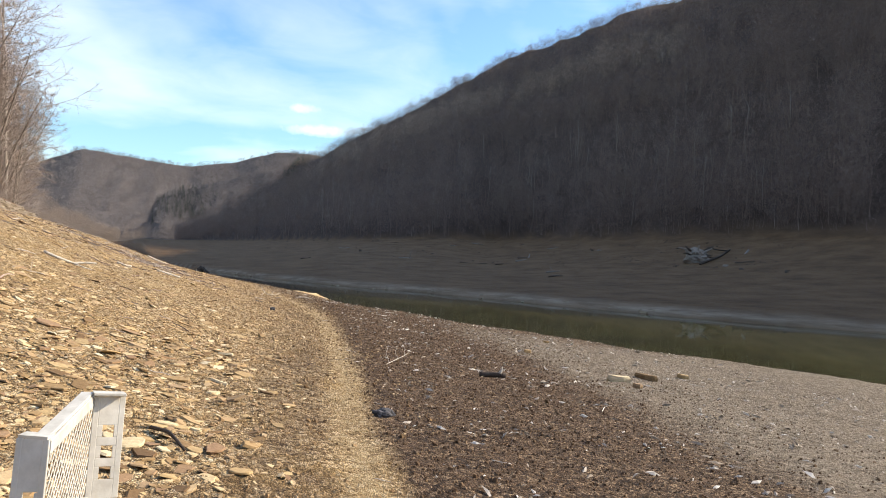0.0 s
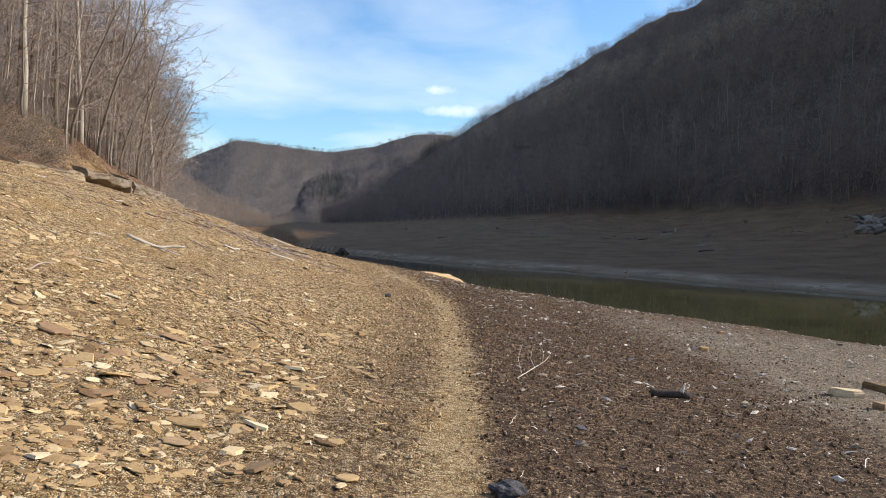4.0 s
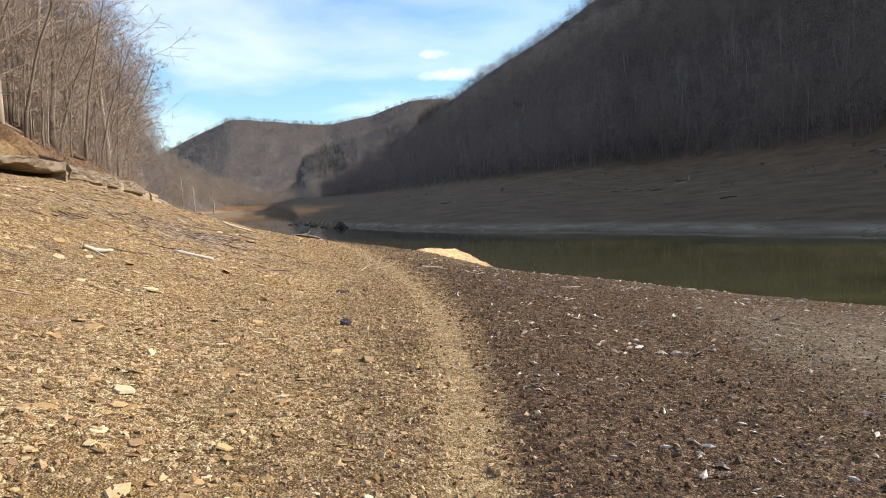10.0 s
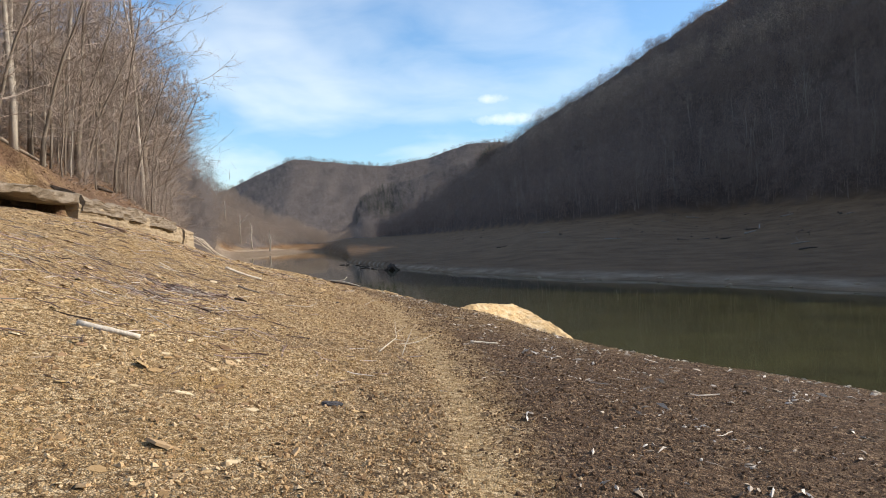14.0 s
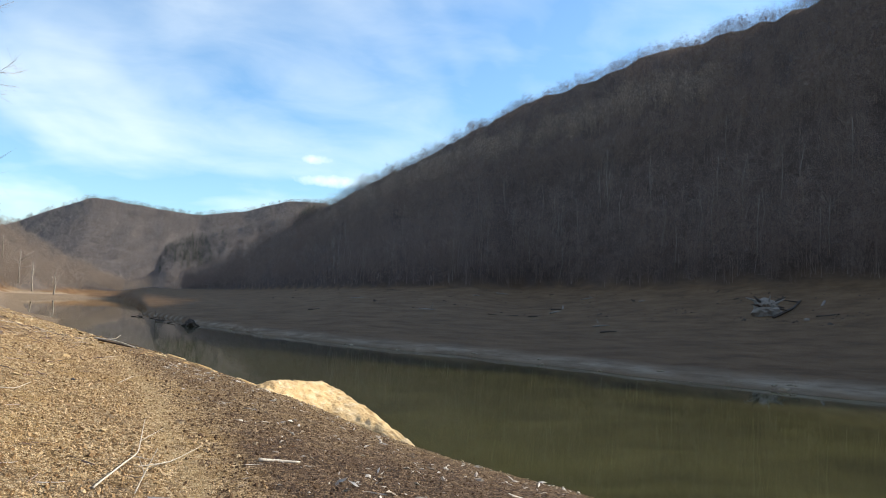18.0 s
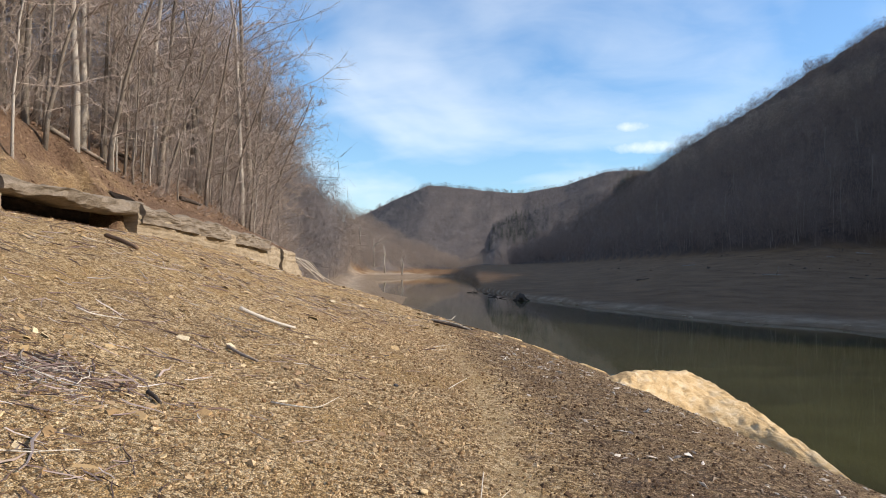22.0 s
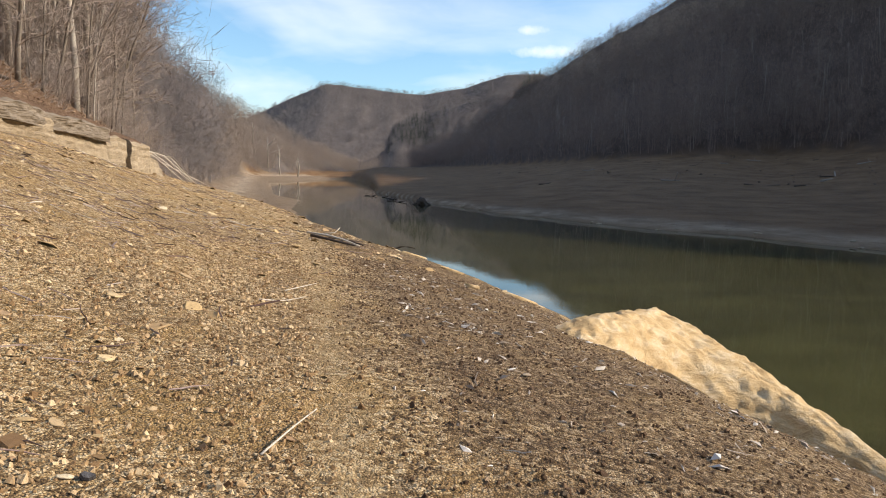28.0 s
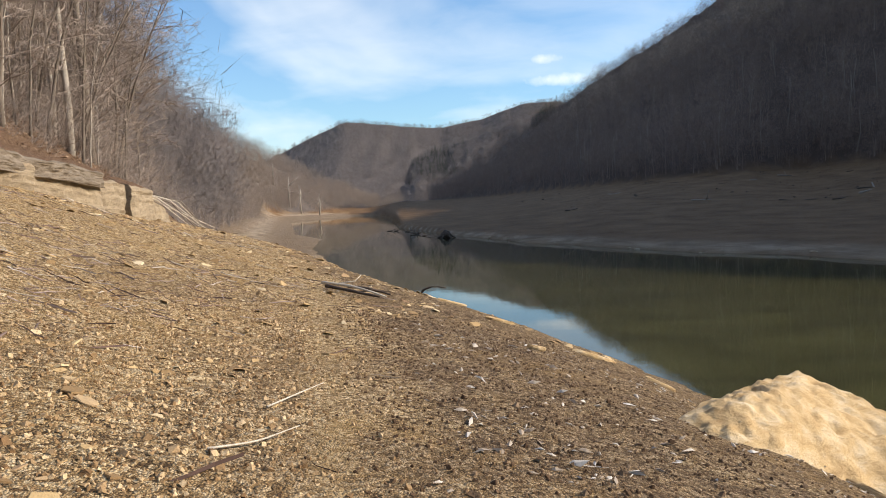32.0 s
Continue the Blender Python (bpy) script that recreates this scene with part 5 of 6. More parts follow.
def make_wood():
    B, G, D = MAT_BLEACHED, MAT_GREYWOOD, MAT_DARKWOOD
    tagged(bent_wood("driftwood_branch", [(-3.57, 19.9, 0.04), (-3.31, 19.85, 0.03), (-3.06, 20.0, 0.03), (-2.91, 20.1, 0.11), (-2.69, 20.15, 0.17)], 0.030, 0.018, B, [[(-3.1, 19.98, 0.04), (-2.9, 19.95, 0.03), (-2.74, 20.0, 0.02)]]), "crooked bleached white driftwood branch on shale", "driftwood")
    tagged(bent_wood("dry_branch", [(2.07, 14.7, 0.02), (2.3, 15.1, 0.03), (2.55, 15.6, 0.04), (2.7, 16.05, 0.06)], 0.006, 0.002, B, [[(2.15, 14.9, 0.03), (2.2, 15.4, 0.09), (2.42, 16.3, 0.17)], [(2.35, 15.2, 0.03), (2.38, 15.6, 0.08), (2.5, 16.1, 0.13)], [(2.52, 15.6, 0.04), (2.6, 15.9, 0.09), (2.62, 16.2, 0.15)]]), "forked pale dry branch on dark silt", "branch")
    tagged(bent_wood("dry_branch", [(0.66, 28.4, 0.02), (0.74, 29.2, 0.03), (0.80, 29.7, 0.04), (0.74, 30.3, 0.05), (0.70, 30.8, 0.16)], 0.009, 0.003, B, [[(0.78, 29.6, 0.03), (0.98, 29.6, 0.03)], [(0.74, 30.2, 0.05), (0.9, 30.75, 0.12)]]), "long pale dry branch beside the foot track", "branch")
    tagged(bent_wood("dry_branch", [(0.86, 29.35, 0.01), (1.1, 29.6, 0.03), (1.34, 30.2, 0.08)], 0.006, 0.003, B), "thin pale stick crossing the foot track", "branch")
    tagged(bent_wood("dry_branch", [(0.95, 28.5, 0.0), (1.0, 28.62, 0.14), (1.08, 28.7, 0.34)], 0.007, 0.003, B, [[(1.0, 28.62, 0.14), (0.93, 28.75, 0.24)], [(1.02, 28.64, 0.18), (1.16, 28.7, 0.25)]]), "small upright pale twig stuck in silt", "branch")
    tagged(bent_wood("dry_branch", [(1.93, 30.0, 0.02), (2.12, 30.1, 0.02), (2.36, 30.15, 0.02)], 0.018, 0.012, B), "short bleached stick on silt", "branch")
    tagged(bent_wood("dry_branch", [(-1.35, 31.9, 0.01), (-1.1, 31.85, 0.02), (-0.92, 31.95, 0.03), (-0.85, 32.3, 0.1)], 0.008, 0.003, B), "bent pale twig on gravel", "branch")
    tagged(bent_wood("dry_branch", [(-0.2, 34.5, 0.01), (-0.12, 34.8, 0.06), (-0.05, 35.0, 0.1)], 0.006, 0.003, B), "curved pale twig on gravel", "branch")
    tagged(bent_wood("dry_branch", [(-1.3, 39.1, 0.01), (-1.2, 39.5, 0.05), (-1.1, 39.8, 0.10)], 0.007, 0.003, B), "short pale twig standing on gravel", "branch")
    tagged(bent_wood("dry_branch", [(-1.25, 38.0, 0.01), (-1.1, 38.3, 0.03), (-0.95, 38.6, 0.06)], 0.007, 0.003, B), "thin pale twig on gravel", "branch")
    tagged(bent_wood("driftwood_log", [(-2.2, 26.05, 0.03), (-1.9, 26.1, 0.03), (-1.62, 26.2, 0.04)], 0.032, 0.025, B), "short bleached driftwood stick on gravel", "driftwood")
    tagged(bent_wood("driftwood_log", [(-2.98, 24.5, 0.03), (-2.82, 24.65, 0.04), (-2.7, 24.8, 0.05)], 0.03, 0.022, B, [[(-2.95, 24.5, 0.03), (-2.8, 24.4, 0.03), (-2.62, 24.3, 0.03)]]), "weathered forked driftwood chunk", "driftwood")
    tagged(bent_wood("driftwood_log", [(-3.65, 36.0, 0.08), (-3.4, 36.1, 0.06), (-3.1, 36.2, 0.05), (-2.9, 36.35, 0.04)], 0.034, 0.022, B), "peeled white driftwood log on the beach", "driftwood")
    tagged(bent_wood("driftwood_log", [(-2.75, 33.85, 0.03), (-2.5, 33.7, 0.03), (-2.25, 33.6, 0.03)], 0.022, 0.014, G), "dark rotten stick on gravel", "driftwood")
    tagged(bent_wood("driftwood_log", [(-2.02, 31.05, 0.03), (-1.88, 30.92, 0.04), (-1.76, 30.8, 0.03)], 0.02, 0.012, D), "short dark broken stick on gravel", "driftwood")
    tagged(bent_wood("driftwood_log", [(-8.65, 39.95, 0.05), (-8.0, 39.5, 0.06), (-7.3, 39.0, 0.05)], 0.05, 0.04, MAT_BROWNWOOD), "brown peeled log lying on the beach", "driftwood")
    tagged(bent_wood("driftwood_log", [(3.35, 14.4, 0.03), (3.52, 14.35, 0.04), (3.70, 14.28, 0.04)], 0.042, 0.038, D), "short dark log on silt", "driftwood")
    tagged(bent_wood("bark_chip", [(3.62, 14.30, 0.08), (3.64, 14.30, 0.12), (3.66, 14.31, 0.17)], 0.025, 0.006, B, [[(3.63, 14.3, 0.09), (3.70, 14.3, 0.13)]]), "white splinter of bark on a dark log", "bark")
    tagged(bent_wood("driftwood_log", [(-0.46, 9.78, 0.02), (-0.33, 9.63, 0.05), (-0.21, 9.31, 0.02)], 0.014, 0.010, D), "dark crooked stick on shale", "driftwood")
    # the waterlogged trunk by the lake
    tagged(bent_wood("driftwood_log", [(-3.1, 48.3, 0.07), (-2.6, 48.0, 0.08), (-2.3, 47.88, 0.07), (-1.98, 47.8, 0.05)], 0.036, 0.022, D, [[(-2.5, 48.0, 0.06), (-2.2, 48.3, 0.10), (-1.9, 48.5, 0.14)]]), "dark split log above the waterline", "driftwood")
    tagged(bent_wood("driftwood_log", [(-3.3, 48.8, 0.10), (-2.7, 48.35, 0.14), (-2.3, 48.15, 0.12), (-1.9, 48.0, 0.05)], 0.03, 0.016, B, [[(-2.9, 48.5, 0.12), (-2.6, 48.6, 0.22), (-2.5, 48.75, 0.34)]]), "bleached strip of driftwood lying on a log", "driftwood")
    tagged(bent_wood("driftwood_log", [(-2.9, 49.4, 0.05), (-2.5, 49.3, 0.07), (-2.0, 49.2, 0.05)], 0.035, 0.022, D), "thin dark log at the waterline", "driftwood")
    limb = np.array([(-3.30, 64.0, -2.75), (-3.18, 64.0, -2.20), (-2.98, 64.0, -1.92), (-2.70, 64.0, -1.80), (-2.35, 64.0, -1.80), (-2.05, 64.0, -1.86)])
    tagged(new("sunken_branch", mesh_of("sunken_branch", *(lambda v, f: (v, tris_of(f)))(*tube(limb, [0.05, 0.055, 0.05, 0.04, 0.03, 0.015], 8, 2, 0.1)), D, True)), "dark curved branch rising out of the lake", "branch")
    # driftwood that gathered in drift lines
    rs = np.random.RandomState(21)
    kinds = [wood_piece("driftwood_stick", 60 + k, 1.0, rs.uniform(0.007, 0.019), 0.005, (B, G, B, G, B, D)[k % 6], rs.uniform(0.05, 0.16), k % 3) for k in range(9)]
    words = ["bleached", "grey", "bleached", "grey", "bleached", "dark"]
    zones = [(-2.85, 30.8, 0.42, 0.35, 26), (-2.6, 29.2, 0.8, 0.5, 14), (-2.4, 27.6, 1.5, 1.0, 18), (-4.6, 30.0, 1.4, 1.5, 20), (-3.9, 34.6, 1.2, 2.0, 22), (-6.6, 37.0, 1.5, 2.0, 20), (-5.0, 42.4, 1.2, 2.2, 26), (-7.6, 46.0, 1.8, 2.4, 26), (-4.2, 47.0, 1.0, 2.0, 16), (-5.4, 24.0, 1.4, 3.0, 18), (-10.5, 44.5, 1.6, 3.0, 24), (-3.4, 15.5, 1.5, 4.0, 10), (-11.5, 54.0, 1.2, 4.0, 22), (-9.5, 60.0, 1.6, 3.0, 18), (-13.0, 74.0, 1.8, 5.0, 18), (-18.0, 92.0, 2.2, 7.0, 16)]
    twigs = []
    for cx, cy, sx, sy, n in zones:
        for _ in range(n):
            x, y, k = cx + rs.normal(0, sx * 0.6), cy + rs.normal(0, sy * 0.6), rs.randint(0, 9)
            ob = thing("driftwood_stick", kinds[k], "%s driftwood stick in a drift line on the beach" % words[k % 6], "driftwood", "sticks in the drift lines")
            s = rs.uniform(0.14, 0.65)
            rest(ob, x, y, rs.normal(0.2, 0.8), (s, s, s), 0.015 * s + 0.01, (0, rs.normal(0, 0.05)))
        x, y = cx + rs.normal(0, sx, n * 18), cy + rs.normal(0, sy, n * 18)
        twigs.append((x, y))
    x, y = np.concatenate([t[0] for t in twigs]), np.concatenate([t[1] for t in twigs])
    tm = []
    for k in range(8):
        v, f = tube(stick_points(rs, 2.0, 0.16, 5), [0.035, 0.042, 0.035, 0.028, 0.015], 3, k)
        tm.append((v, np.array(tris_of(f))))
    thing("drift_twigs", mesh_of("drift_twigs", *scatter(tm, x, y, np.exp(rs.normal(-2.4, 0.45, len(x))).clip(0.03, 0.3), rs, 0.12, -0.05), MAT_DRIFT), "matted pale twigs in drift lines on the beach", "twigs", kind="stuff")
    x, y = random_spots(rs, 900, -3.0, 10.0, 5.0, 45, lambda x, y: smooth01(side_of_track(x, y), -0.5, 0.8) * (shore_gap(x, y)[0] > 0.4))
    thing("silt_twigs", mesh_of("silt_twigs", *scatter(tm, x, y, np.exp(rs.normal(-2.75, 0.45, len(x))).clip(0.02, 0.2), rs, 0.12, -0.05), MAT_DEBRIS), "thin pale twigs strewn on dark silt", "twigs", kind="stuff")


make_wood()


# ---- the rock ledge under the wooded bank
def ledge_block(name, y0, y1, z0, z1, depth, proud, seed, mat, label, overhang=0.0, tilt=0.0):
    rs = np.random.RandomState(seed)
    ny, nz = max(6, int((y1 - y0) / 0.16)), 16
    ys = np.linspace(y0, y1, ny)
    step = rs.uniform(-0.025, 0.025, nz) * min(1.0, (z1[0] - z0[0]) / 0.5)
    rows = []
    for j in range(nz + 7):
        for y in ys:
            g = (y - y0) / (y1 - y0)
            a, b = np.interp(g, [0, 1], z0), np.interp(g, [0, 1], z1)
            lx = np.interp(y, LEDGE_Y, LEDGE_X) + proud
            wob = noise.noise(Vector((y * 0.55, seed * 3.1, 0.0))) * 0.16 + noise.noise(Vector((y * 1.9, seed * 3.1, 4.0))) * 0.07
            b = b + wob
            if j < nz:
                h = j / (nz - 1)
                p = Vector((y * 1.4, h * 5.0 + seed, 0.0))
                out = step[j] + 0.12 * noise.noise(Vector((y * 1.1, h * 1.8 + seed, 0.0))) + 0.06 * noise.noise(Vector((y * 3.1, h * 3.5, seed))) + 0.03 * noise.noise(p * 2.0) + 0.14 * noise.noise(Vector((y * 0.6, seed, 9.0))) + overhang * (smooth01(h, 0.45, 0.8) - 0.5)
                end = min(1.0, (y - y0) / 0.25, (y1 - y) / 0.25)
                x = lx + out - 0.12 * (1 - end) + tilt * h
                z = a - 0.45 + (b - a + 0.45) * h
            else:
                q = (j - nz + 1) / 7
                x = lx - depth * q + overhang * 0.5 + tilt
                z = b + 0.07 * noise.noise(Vector((x * 2, y * 2, seed))) + 0.42 * depth * q - 0.3 * max(0.0, q - 0.8)
            rows.append((x, y + 0.06 * noise.noise(Vector((x, y, z * 3 + seed))), z))
    i = np.arange(len(rows)).reshape(nz + 7, ny)
    f = np.stack([i[:-1, :-1], i[:-1, 1:], i[1:, 1:], i[1:, :-1]], -1).reshape(-1, 4)
    v = np.array(rows)
    # the two ends
    n0 = len(v)
    extra, caps = [], []
    for side in (0, ny - 1):
        c = i[:, side]
        mid = len(v) + len(extra)
        o = v[c].mean(0)
        o[0] -= depth * 0.3
        extra.append(o)
        for k in range(len(c) - 1):
            caps.append((c[k], c[k + 1], mid, mid))
    tri = np.array(tris_of([tuple(q) for q in f.tolist()] + caps))
    low = np.where(tri < n0, tri // ny, 0).min(1)
    total = n0 + len(extra)
    attrs = {k: np.zeros(total) for k in ("silt", "mud", "track", "far", "pale", "hill", "head")}
    attrs["leaf"] = np.ones(total)
    me = mesh_of(name, np.vstack([v, extra]), tri, [mat, MAT_GROUND], False, (low >= nz).astype(int), attrs)
    return thing(name, me, label, "rock ledge", "rock ledge under the bank")


def overhang_slab():
    """A thick rough slab that roofs the hollow under the bank."""
    ys, n = np.linspace(41.7, 47.75, 46), 22
    verts = []
    for y in ys:
        lx = np.interp(y, LEDGE_Y, LEDGE_X)
        g = (y - 41.7) / 6.05
        for k in range(n):
            a = 2 * math.pi * k / n
            c, s = math.cos(a), math.sin(a)
            px = math.copysign(abs(c) ** 0.45, c) * 1.25
            pz = math.copysign(abs(s) ** 0.45, s) * 0.20
            p = Vector((px * 1.2, y * 0.9, pz * 3.0))
            px += 0.26 * noise.noise(p) + 0.10 * noise.noise(p * 3.0) - 0.12
            pz += 0.15 * noise.noise(p * 0.8 + Vector((7, 1, 3))) + 0.06 * noise.noise(p * 4.0)
            verts.append((lx - 0.65 + px, y + 0.05 * noise.noise(p * 2.0), 3.62 - 0.16 * g + pz + 0.12 * (1.25 - px) * 0.5))
    m = len(ys)
    i = np.arange(m * n).reshape(m, n)
    j = np.roll(i, -1, axis=1)
    f = np.stack([i[:-1], j[:-1], j[1:], i[1:]], -1).reshape(-1, 4).tolist()
    for row, flip in ((i[0], False), (i[-1], True)):
        mid = len(verts)
        verts.append(tuple(np.mean([verts[q] for q in row], axis=0)))
        for k in range(n):
            a, b = int(row[k]), int(row[(k + 1) % n])
            f.append((a, mid, b, b) if flip else (b, mid, a, a))
    thing("overhang_slab", mesh_of("overhang_slab", verts, tris_of(f), MAT_GREYLEDGE), "weathered grey rock slab roofing a dark hollow", "rock ledge", "rock ledge under the bank")


def make_ledge():
    ledge_block("rock_ledge", 36.0, 41.8, (3.05, 2.85), (3.62, 3.5), 1.6, 0.40, 1, MAT_LEDGE, "worn tan sandstone ledge below leaf litter")
    # the back wall's dark colour adds to the shade inside the hollow
    ledge_block("rock_ledge", 42.2, 47.2, (2.82, 2.62), (3.55, 3.35), 1.2, -1.0, 11, MAT_DARKROCK, "rock at the back of a hollow, coloured dark like its shade")
    overhang_slab()
    ledge_block("ledge_cap", 47.55, 58.7, (3.46, 2.80), (3.52, 2.84), 1.5, 0.74, 23, MAT_GREYLEDGE, "weathered dark grey cap of the rock ledge")
    ledge_block("rock_ledge", 47.5, 58.65, (2.60, 1.62), (3.28, 2.62), 1.5, 0.62, 3, MAT_LEDGE, "layered tan sandstone ledge under the wooded bank")
    ledge_block("rock_ledge", 58.95, 61.2, (1.55, 1.40), (2.66, 2.52), 1.4, 0.50, 4, MAT_LEDGE, "cracked tan sandstone block of the ledge")
    ledge_block("rock_ledge", 61.5, 64.2, (1.35, 1.20), (2.48, 2.30), 1.4, 0.58, 5, MAT_LEDGE, "cracked tan sandstone block of the ledge")
    ledge_block("rock_ledge", 64.5, 66.2, (1.18, 1.10), (2.25, 2.05), 1.2, 0.45, 6, MAT_LEDGE, "leaning tan sandstone block at the ledge's end", 0.0, -0.3)
    ledge_block("rock_ledge", 66.5, 68.4, (1.08, 1.02), (1.95, 1.6), 1.2, 0.5, 7, MAT_LEDGE, "low tan sandstone block at the ledge's end", 0.0, -0.4)
    ledge_block("rock_ledge", 22.0, 35.8, (3.6, 3.15), (4.05, 3.7), 1.5, 0.25, 8, MAT_DARKROCK, "crumbling brown shale ledge below leaf litter", 0.2)
    # a fallen tangle of roots and stems over the ledge's end
    rs = np.random.RandomState(8)
    for k in range(8):
        y = rs.uniform(63.5, 68)
        x = np.interp(y, LEDGE_Y, LEDGE_X) - 0.2
        top = land1(x - 0.6, y) + rs.uniform(0.0, 0.35)
        q = [(x - 0.4, y, top), (x + 0.8, y + rs.uniform(0.2, 1.0), top - rs.uniform(0.2, 0.7)), (x + 1.9, y + rs.uniform(0.6, 2.2), land1(x + 1.9, y + 1.5) + 0.08)]
        v, f = tube(q, [rs.uniform(0.02, 0.045), 0.03, 0.012], 6, k, 0.15)
        thing("fallen_sapling", mesh_of("fallen_sapling", v, tris_of(f), MAT_BLEACHED if k % 3 else MAT_GREYWOOD, True), "bleached fallen sapling hanging over the ledge", "driftwood", "fallen saplings at the ledge")
    for k in range(16):
        y = rs.uniform(24, 60)
        x = np.interp(y, LEDGE_Y, LEDGE_X) - rs.uniform(0.8, 5.5)
        ln = rs.uniform(1.2, 3.6)
        a = rs.uniform(-0.9, 0.9)
        pts = []
        for s in (-0.5, 0, 0.5):
            px, py = x + math.sin(a) * ln * s, y + math.cos(a) * ln * s
            pts.append((px, py, land1(px, py) + 0.12))
        v, f = tube(pts, [0.10, 0.085, 0.05], 7, k, 0.12)
        thing("fallen_log", mesh_of("fallen_log", v, tris_of(f), (MAT_DARKWOOD, MAT_GREYWOOD)[k % 2], True), "fallen %s log on brown leaf litter" % ("dark", "grey")[k % 2], "log", "fallen logs on the bank")


make_ledge()


# ---- across the water
def pole(name, a, b, r0, r1, mat, label, category, group="", shoots=0, seed=0):
    a, b = np.array(a, float), np.array(b, float)
    rs = np.random.RandomState(seed)
    mid = (a + b) / 2 + rs.normal(0, 0.04, 3) * np.linalg.norm(b - a)
    parts = [tube([a, mid, b], [r0, (r0 + r1) / 2, r1], 7, seed, 0.1)]
    for _ in range(shoots):
        s = rs.uniform(0.45, 0.95)
        o = a + (b - a) * s
        d = rs.normal(0, 1, 3) * np.linalg.norm(b - a) * 0.16
        d[2] = abs(d[2]) * 1.2
        parts.append(tube([o, o + d * 0.6, o + d * 1.1 + [0, 0, 0.3]], [r1 * 0.9, r1 * 0.6, 0.02], 4, seed))
    v, f = joined([(v, tris_of(f)) for v, f in parts])
    return thing(name, mesh_of(name, v, f, mat, True), label, category, group)


def on_land(x, y, h=0.0):
    return (x, y, land1(x, y) + h)


def make_far_bank():
    rs = np.random.RandomState(4)
    # root wad washed up under the trees
    cx, cy = 78.0, 120.6
    e = tagged(new("root_wad"), "uprooted grey root wad washed up on the bank", "stump")
    e.location = on_land(cx, cy)
    core = lump_mesh("root_mass", 9, MAT_GREYWOOD, 0.5, 0.75, 2)
    ob = new("root_mass", core)
    ob.parent, ob.scale, ob.location = e, (2.6, 1.6, 1.8), (0, 0, 1.0)
    for k in range(16):
        a = rs.uniform(0, 6.283)
        d = np.array([math.cos(a) * rs.uniform(1.8, 4.0), math.sin(a) * 1.5 - 0.4, rs.uniform(-0.15, 2.5)])
        v, f = tube([(0, 0, 0.8), d * 0.6 + [0, 0, 0.8 + rs.uniform(-0.2, 0.4)], d + [0, 0, 0.6]], [0.34, 0.2, 0.06], 5, k, 0.2)
        new("root", mesh_of("root", v, tris_of(f), MAT_DARKWOOD if k % 3 == 0 else MAT_GREYWOOD, True)).parent = e
    group = "stranded logs across the lake"
    pole("stranded_log", on_land(57.4, 157.0, 0.2), on_land(66.5, 172.0, 0.2), 0.20, 0.12, MAT_GREYWOOD, "long grey log lying up the far bank", "log", group, 0, 1)
    pole("stranded_log", on_land(76.0, 109.8, 0.2), on_land(90.0, 122.2, 0.2), 0.30, 0.20, MAT_GREYWOOD, "thick grey log lying up the far bank", "log", group, 0, 2)
    pole("stranded_log", on_land(76.0, 116.5, 0.2), on_land(89.5, 127.0, 0.2), 0.22, 0.14, MAT_DARKWOOD, "dark log lying up the far bank", "log", group, 1, 3)
    pole("stranded_log", on_land(43.5, 153.0, 0.1), on_land(50.0, 155.0, 0.1), 0.12, 0.08, MAT_DARKWOOD, "thin dark log on the far bank", "log", group, 0, 4)
    for k in range(14):
        az, s = rs.uniform(2, 42), rs.uniform(0.25, 0.95)
        r = np.interp(az, AZ, R_SHORE) * (1 - s) + np.interp(az, AZ, R_TREES) * s
        x, y = HUB[0] + r * math.sin(radians(az)), HUB[1] + r * math.cos(radians(az))
        a, ln = rs.uniform(-0.5, 0.5), rs.uniform(1.0, 3.2)
        pole("stranded_log", on_land(x, y, 0.1), on_land(x + math.cos(a) * ln, y + math.sin(a) * ln, 0.12), 0.12, 0.07, (MAT_DARKWOOD, MAT_GREYWOOD)[k % 2], "%s log stranded on the far bank" % ("dark", "grey")[k % 2], "log", group, k % 2, 30 + k)
    # dark stump and snags off the low point
    st = tagged(new("lake_stump"), "dark dead stump standing at the water's edge", "stump")
    st.location = (-6.3, 124.0, WATER_Z - 0.2)
    new("bole", lump_mesh("bole", 31, MAT_DARKWOOD, 0.4, 1.0, 2)).parent = st
    st.children[0].scale, st.children[0].location = (0.65, 0.6, 0.75), (0, 0, 0.4)
    for k in range(6):
        a = k * 1.05
        v, f = tube([(0, 0, 0.5), (math.cos(a) * 0.7, math.sin(a) * 0.7, 0.4), (math.cos(a) * 1.3, math.sin(a) * 1.3, 0.1)], [0.2, 0.14, 0.05], 5, k, 0.2)
        new("root", mesh_of("root", v, tris_of(f), MAT_DARKWOOD, True)).parent = st
    for k in range(9):
        x, y = -8.5 - k * 1.1 + rs.normal(0, 0.7), 127 + k * 3.6 + rs.normal(0, 1.4)
        a = rs.uniform(-0.6, 0.6)
        ln = rs.uniform(0.6, 1.5)
        pole("lake_snag", (x, y, WATER_Z + 0.02), (x + math.cos(a) * ln, y + math.sin(a) * ln, WATER_Z + rs.uniform(0.05, 0.3)), 0.09, 0.04, MAT_DARKWOOD, "dark snag lying in shallow water", "log", "snags in the shallows", 1, 60 + k)
    for k in range(22):
        az = rs.uniform(-3, 42)
        r = np.interp(az, AZ, R_SHORE) + rs.uniform(-0.3, 2.5)
        x, y = HUB[0] + r * math.sin(radians(az)), HUB[1] + r * math.cos(radians(az))
        s = rs.uniform(0.08, 0.24)
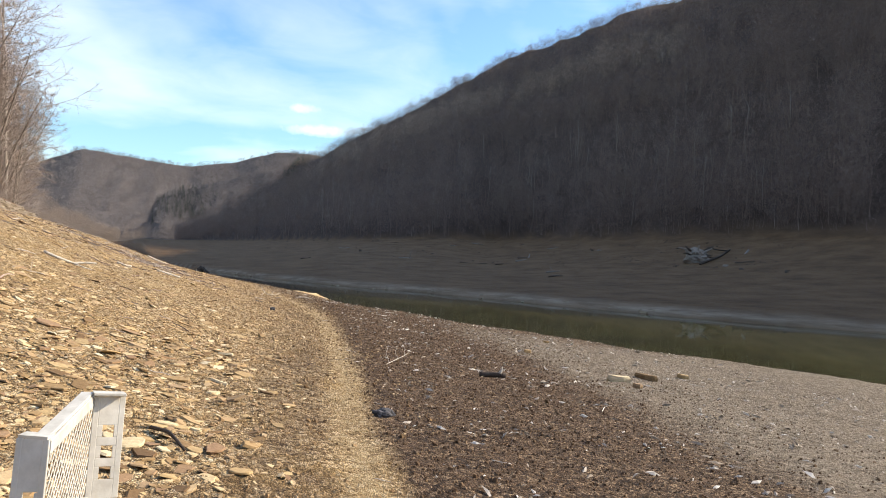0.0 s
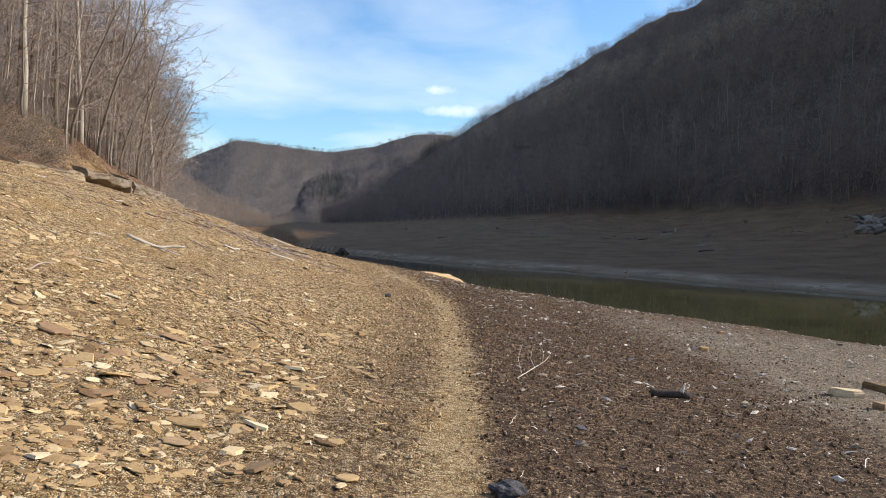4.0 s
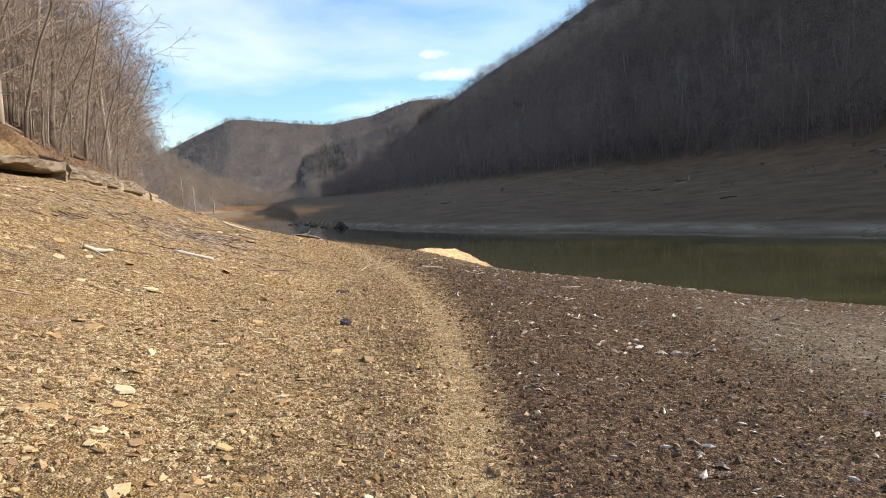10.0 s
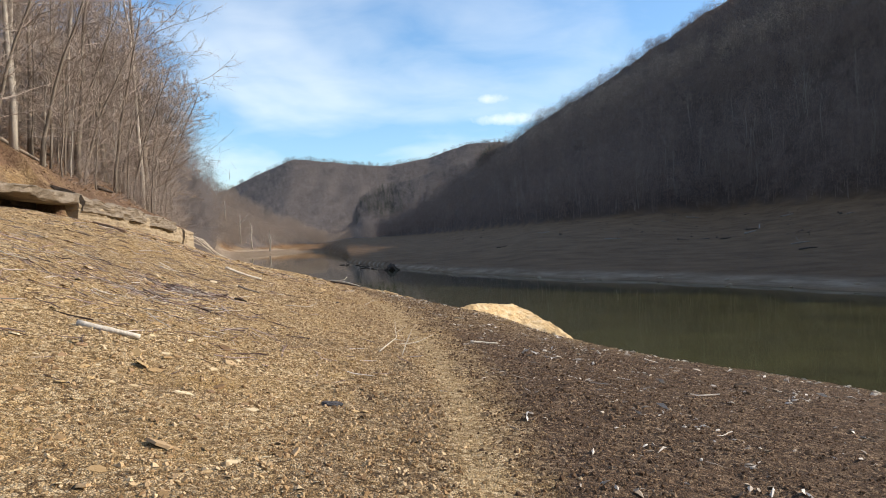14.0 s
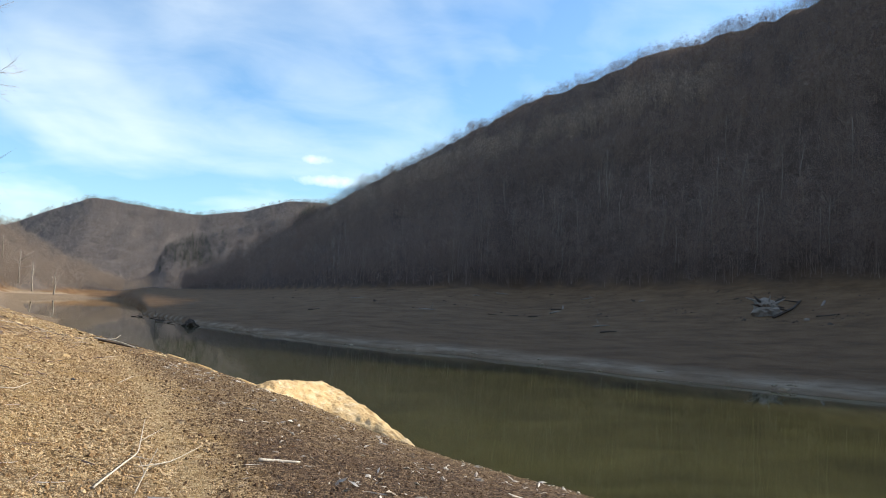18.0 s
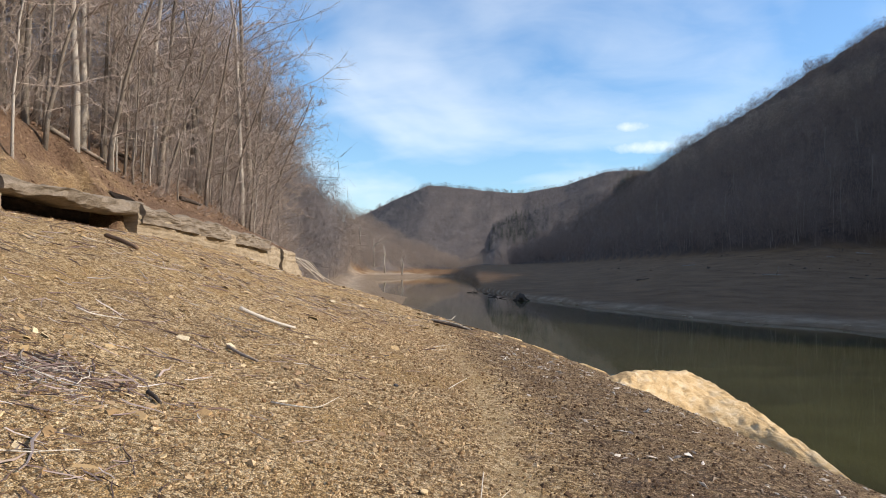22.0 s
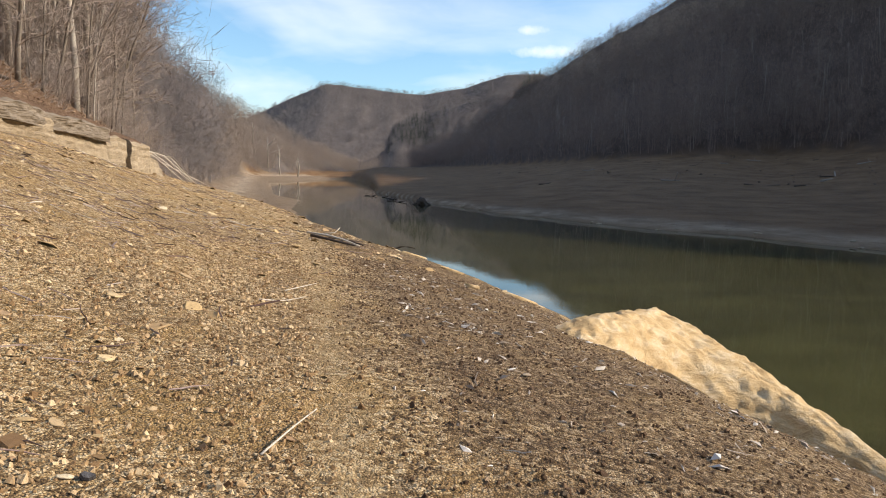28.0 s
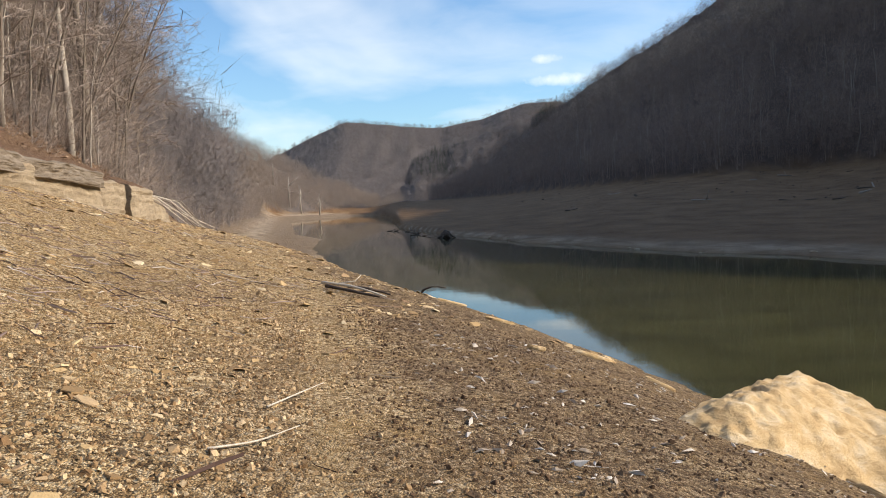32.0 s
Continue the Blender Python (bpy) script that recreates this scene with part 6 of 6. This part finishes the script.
        ob = thing("shore_rock", lump_mesh("shore_rock", 200 + k % 6, MAT_LEDGE, 0.4, 0.5, 1), "dark rock at the far waterline", "stone", "rocks at the far waterline")
        ob.matrix_world = Matrix.LocRotScale((x, y, max(land1(x, y), WATER_Z) + s * 0.1), Euler((0, 0, k)), (s * 1.5, s, s))
    # pale dead trees at the bend
    for k, (x, y, h) in enumerate([(-97.0, 373.0, 15), (-92.0, 375.0, 12), (-104.0, 372.0, 10), (-86.0, 385.0, 9)]):
        b = on_land(x, y, -0.3)
        pole("dead_tree", b, (b[0] + rs.normal(0, 0.4), b[1], b[2] + h), 0.42, 0.12, MAT_PALEBARK, "pale dead tree standing at the lake's bend", "tree", "dead trees at the bend", 7, 90 + k)
    # pale trunks picked out at the foot of the mountain forest
    for k in range(60):
        az = rs.uniform(3, 44)
        rt, rc = np.interp(az, AZ, R_TREES), np.interp(az, AZ, R_CREST)
        r = rt + 2 + abs(rs.normal(0, 0.16)) * (rc - rt)
        b = on_land(HUB[0] + r * math.sin(radians(az)), HUB[1] + r * math.cos(radians(az)), -0.3)
        h = rs.uniform(7, 14)
        pole("pale_tree", b, (b[0] + rs.normal(0, 0.5), b[1] + rs.normal(0, 0.5), b[2] + h), 0.085, 0.035, MAT_GREYWOOD, "slender pale-barked bare tree at the forest edge", "tree", "pale trees at the forest edge", 5, 120 + k)


make_far_bank()


# ---- the broken plastic crate
def bar(a, b, w, d, up):
    """A square bar from a to b, w along up x way and d along up."""
    a, b, up = Vector(a), Vector(b), Vector(up).normalized()
    s = (b - a).cross(up).normalized() * w / 2
    u = up * d / 2
    v = [tuple(p + i * s + j * u) for p in (a, b) for i, j in ((-1, -1), (1, -1), (1, 1), (-1, 1))]
    f = [(0, 1, 2), (0, 2, 3), (4, 6, 5), (4, 7, 6)]
    for k in range(4):
        m = (k + 1) % 4
        f += [(k, k + 4, m + 4), (k, m + 4, m)]
    return np.array(v), np.array(f)


def make_crate():
    e = tagged(new("plastic_crate"), "broken cream-white plastic crate standing on its side on shale", "crate")
    near_r, near_l = Vector((-0.635, 7.40, 0.72)), Vector((-0.750, 7.43, 0.722))
    far_l, far_r = Vector((-0.598, 7.97, 0.775)), Vector((-0.475, 8.01, 0.765))
    down = Vector((0.0, -0.10, -0.42))
    o = (near_r + far_l) / 2 + down
    e.location = o

    def put(name, parts, label=""):
        v, f = joined(parts)
        ob = new(name, mesh_of(name, v - np.array(o), f, MAT_PLASTIC))
        ob.parent = e
        mod = ob.modifiers.new("edge", "BEVEL")
        mod.width, mod.segments, mod.limit_method = 0.003, 2, "ANGLE"
        if label:
            ob["label"] = label

    def panel(l, r, holes):
        """A flat wall from l to r, hanging down, with square holes."""
        w = r - l
        nrm = w.cross(down).normalized()
        parts = []
        ln = down.length
        at = lambda s, t: l + w * s + down * t
        for s in (0.10, 0.90):
            parts.append(bar(at(s, 0), at(s, 1), w.length * 0.2, 0.012, nrm))
        parts.append(bar(at(0.5, 0), at(0.5, holes[0][0]), w.length * 0.62, 0.0115, nrm))
        for (a0, a1), (b0, b1) in zip(holes, holes[1:] + [(1.0, 1.0)]):
            parts.append(bar(at(0.5, a1), at(0.5, b0), w.length * 0.62, 0.0115, nrm))
            parts.append(bar(at(0.27, a0), at(0.27, a1), w.length * 0.16, 0.011, nrm))
            parts.append(bar(at(0.76, a0), at(0.76, a1), w.length * 0.10, 0.011, nrm))
        return parts

    put("end_panel", panel(near_l, near_r, [(0.42, 0.58), (0.70, 0.80)]))
    put("end_panel", panel(far_l, far_r, [(0.30, 0.42), (0.50, 0.62), (0.70, 0.82)]))
    run = far_l - near_r
    nrm = run.cross(down).normalized()
    bars = []
    n = 13
    at = lambda s, t: near_r + run * s + down * t
    for k in range(-n, n + 1):
        for sgn in (1, -1):
            s0 = k / n
            pts = []
            for t in (0.08, 1.0):
                pts.append((s0 + (t - 0.08) * 0.62 * sgn + (0 if sgn > 0 else 0.62), t))
            (sa, ta), (sb, tb) = pts
            lo, hi = 0.01, 0.99
            if max(sa, sb) <= lo or min(sa, sb) >= hi:
                continue
            def clip(sx, tx, sy, ty):
                if sx < lo:
                    return lo, tx + (lo - sx) / (sy - sx) * (ty - tx)
                if sx > hi:
                    return hi, tx + (hi - sx) / (sy - sx) * (ty - tx)
                return sx, tx
            p, q = clip(sa, ta, sb, tb), clip(sb, tb, sa, ta)
            if math.hypot(p[0] - q[0], p[1] - q[1]) > 0.05:
                bars.append(bar(at(*p) + nrm * 0.0015 * sgn, at(*q) + nrm * 0.0015 * sgn, 0.0075, 0.004, nrm))
    put("lattice", bars, "pale lattice of thin plastic ribs")
    back = Vector((-0.075, 0.01, 0.005))
    put("top_rim", [bar(near_r + back * 0.45 + run * 0.04, far_l + back * 0.35, 0.052, 0.016, (0, -0.1, 1)), bar(at(0.0, 0.06), at(1.0, 0.06), 0.010, 0.05, down)], "sun-bleached flat rim")
    put("corner_rim", [bar(near_l + Vector((0.01, 0.02, 0.006)), near_r + Vector((0, 0.02, 0.006)), 0.055, 0.012, (0, 0, 1))])
    put("corner_rim", [bar(far_l + Vector((0.0, -0.02, 0.008)), far_r + Vector((0, -0.02, 0.006)), 0.06, 0.012, (0, 0, 1))])
    put("foot_rim", [bar(at(0.0, 1.0), at(1.0, 1.0), 0.02, 0.03, nrm)])


make_crate()
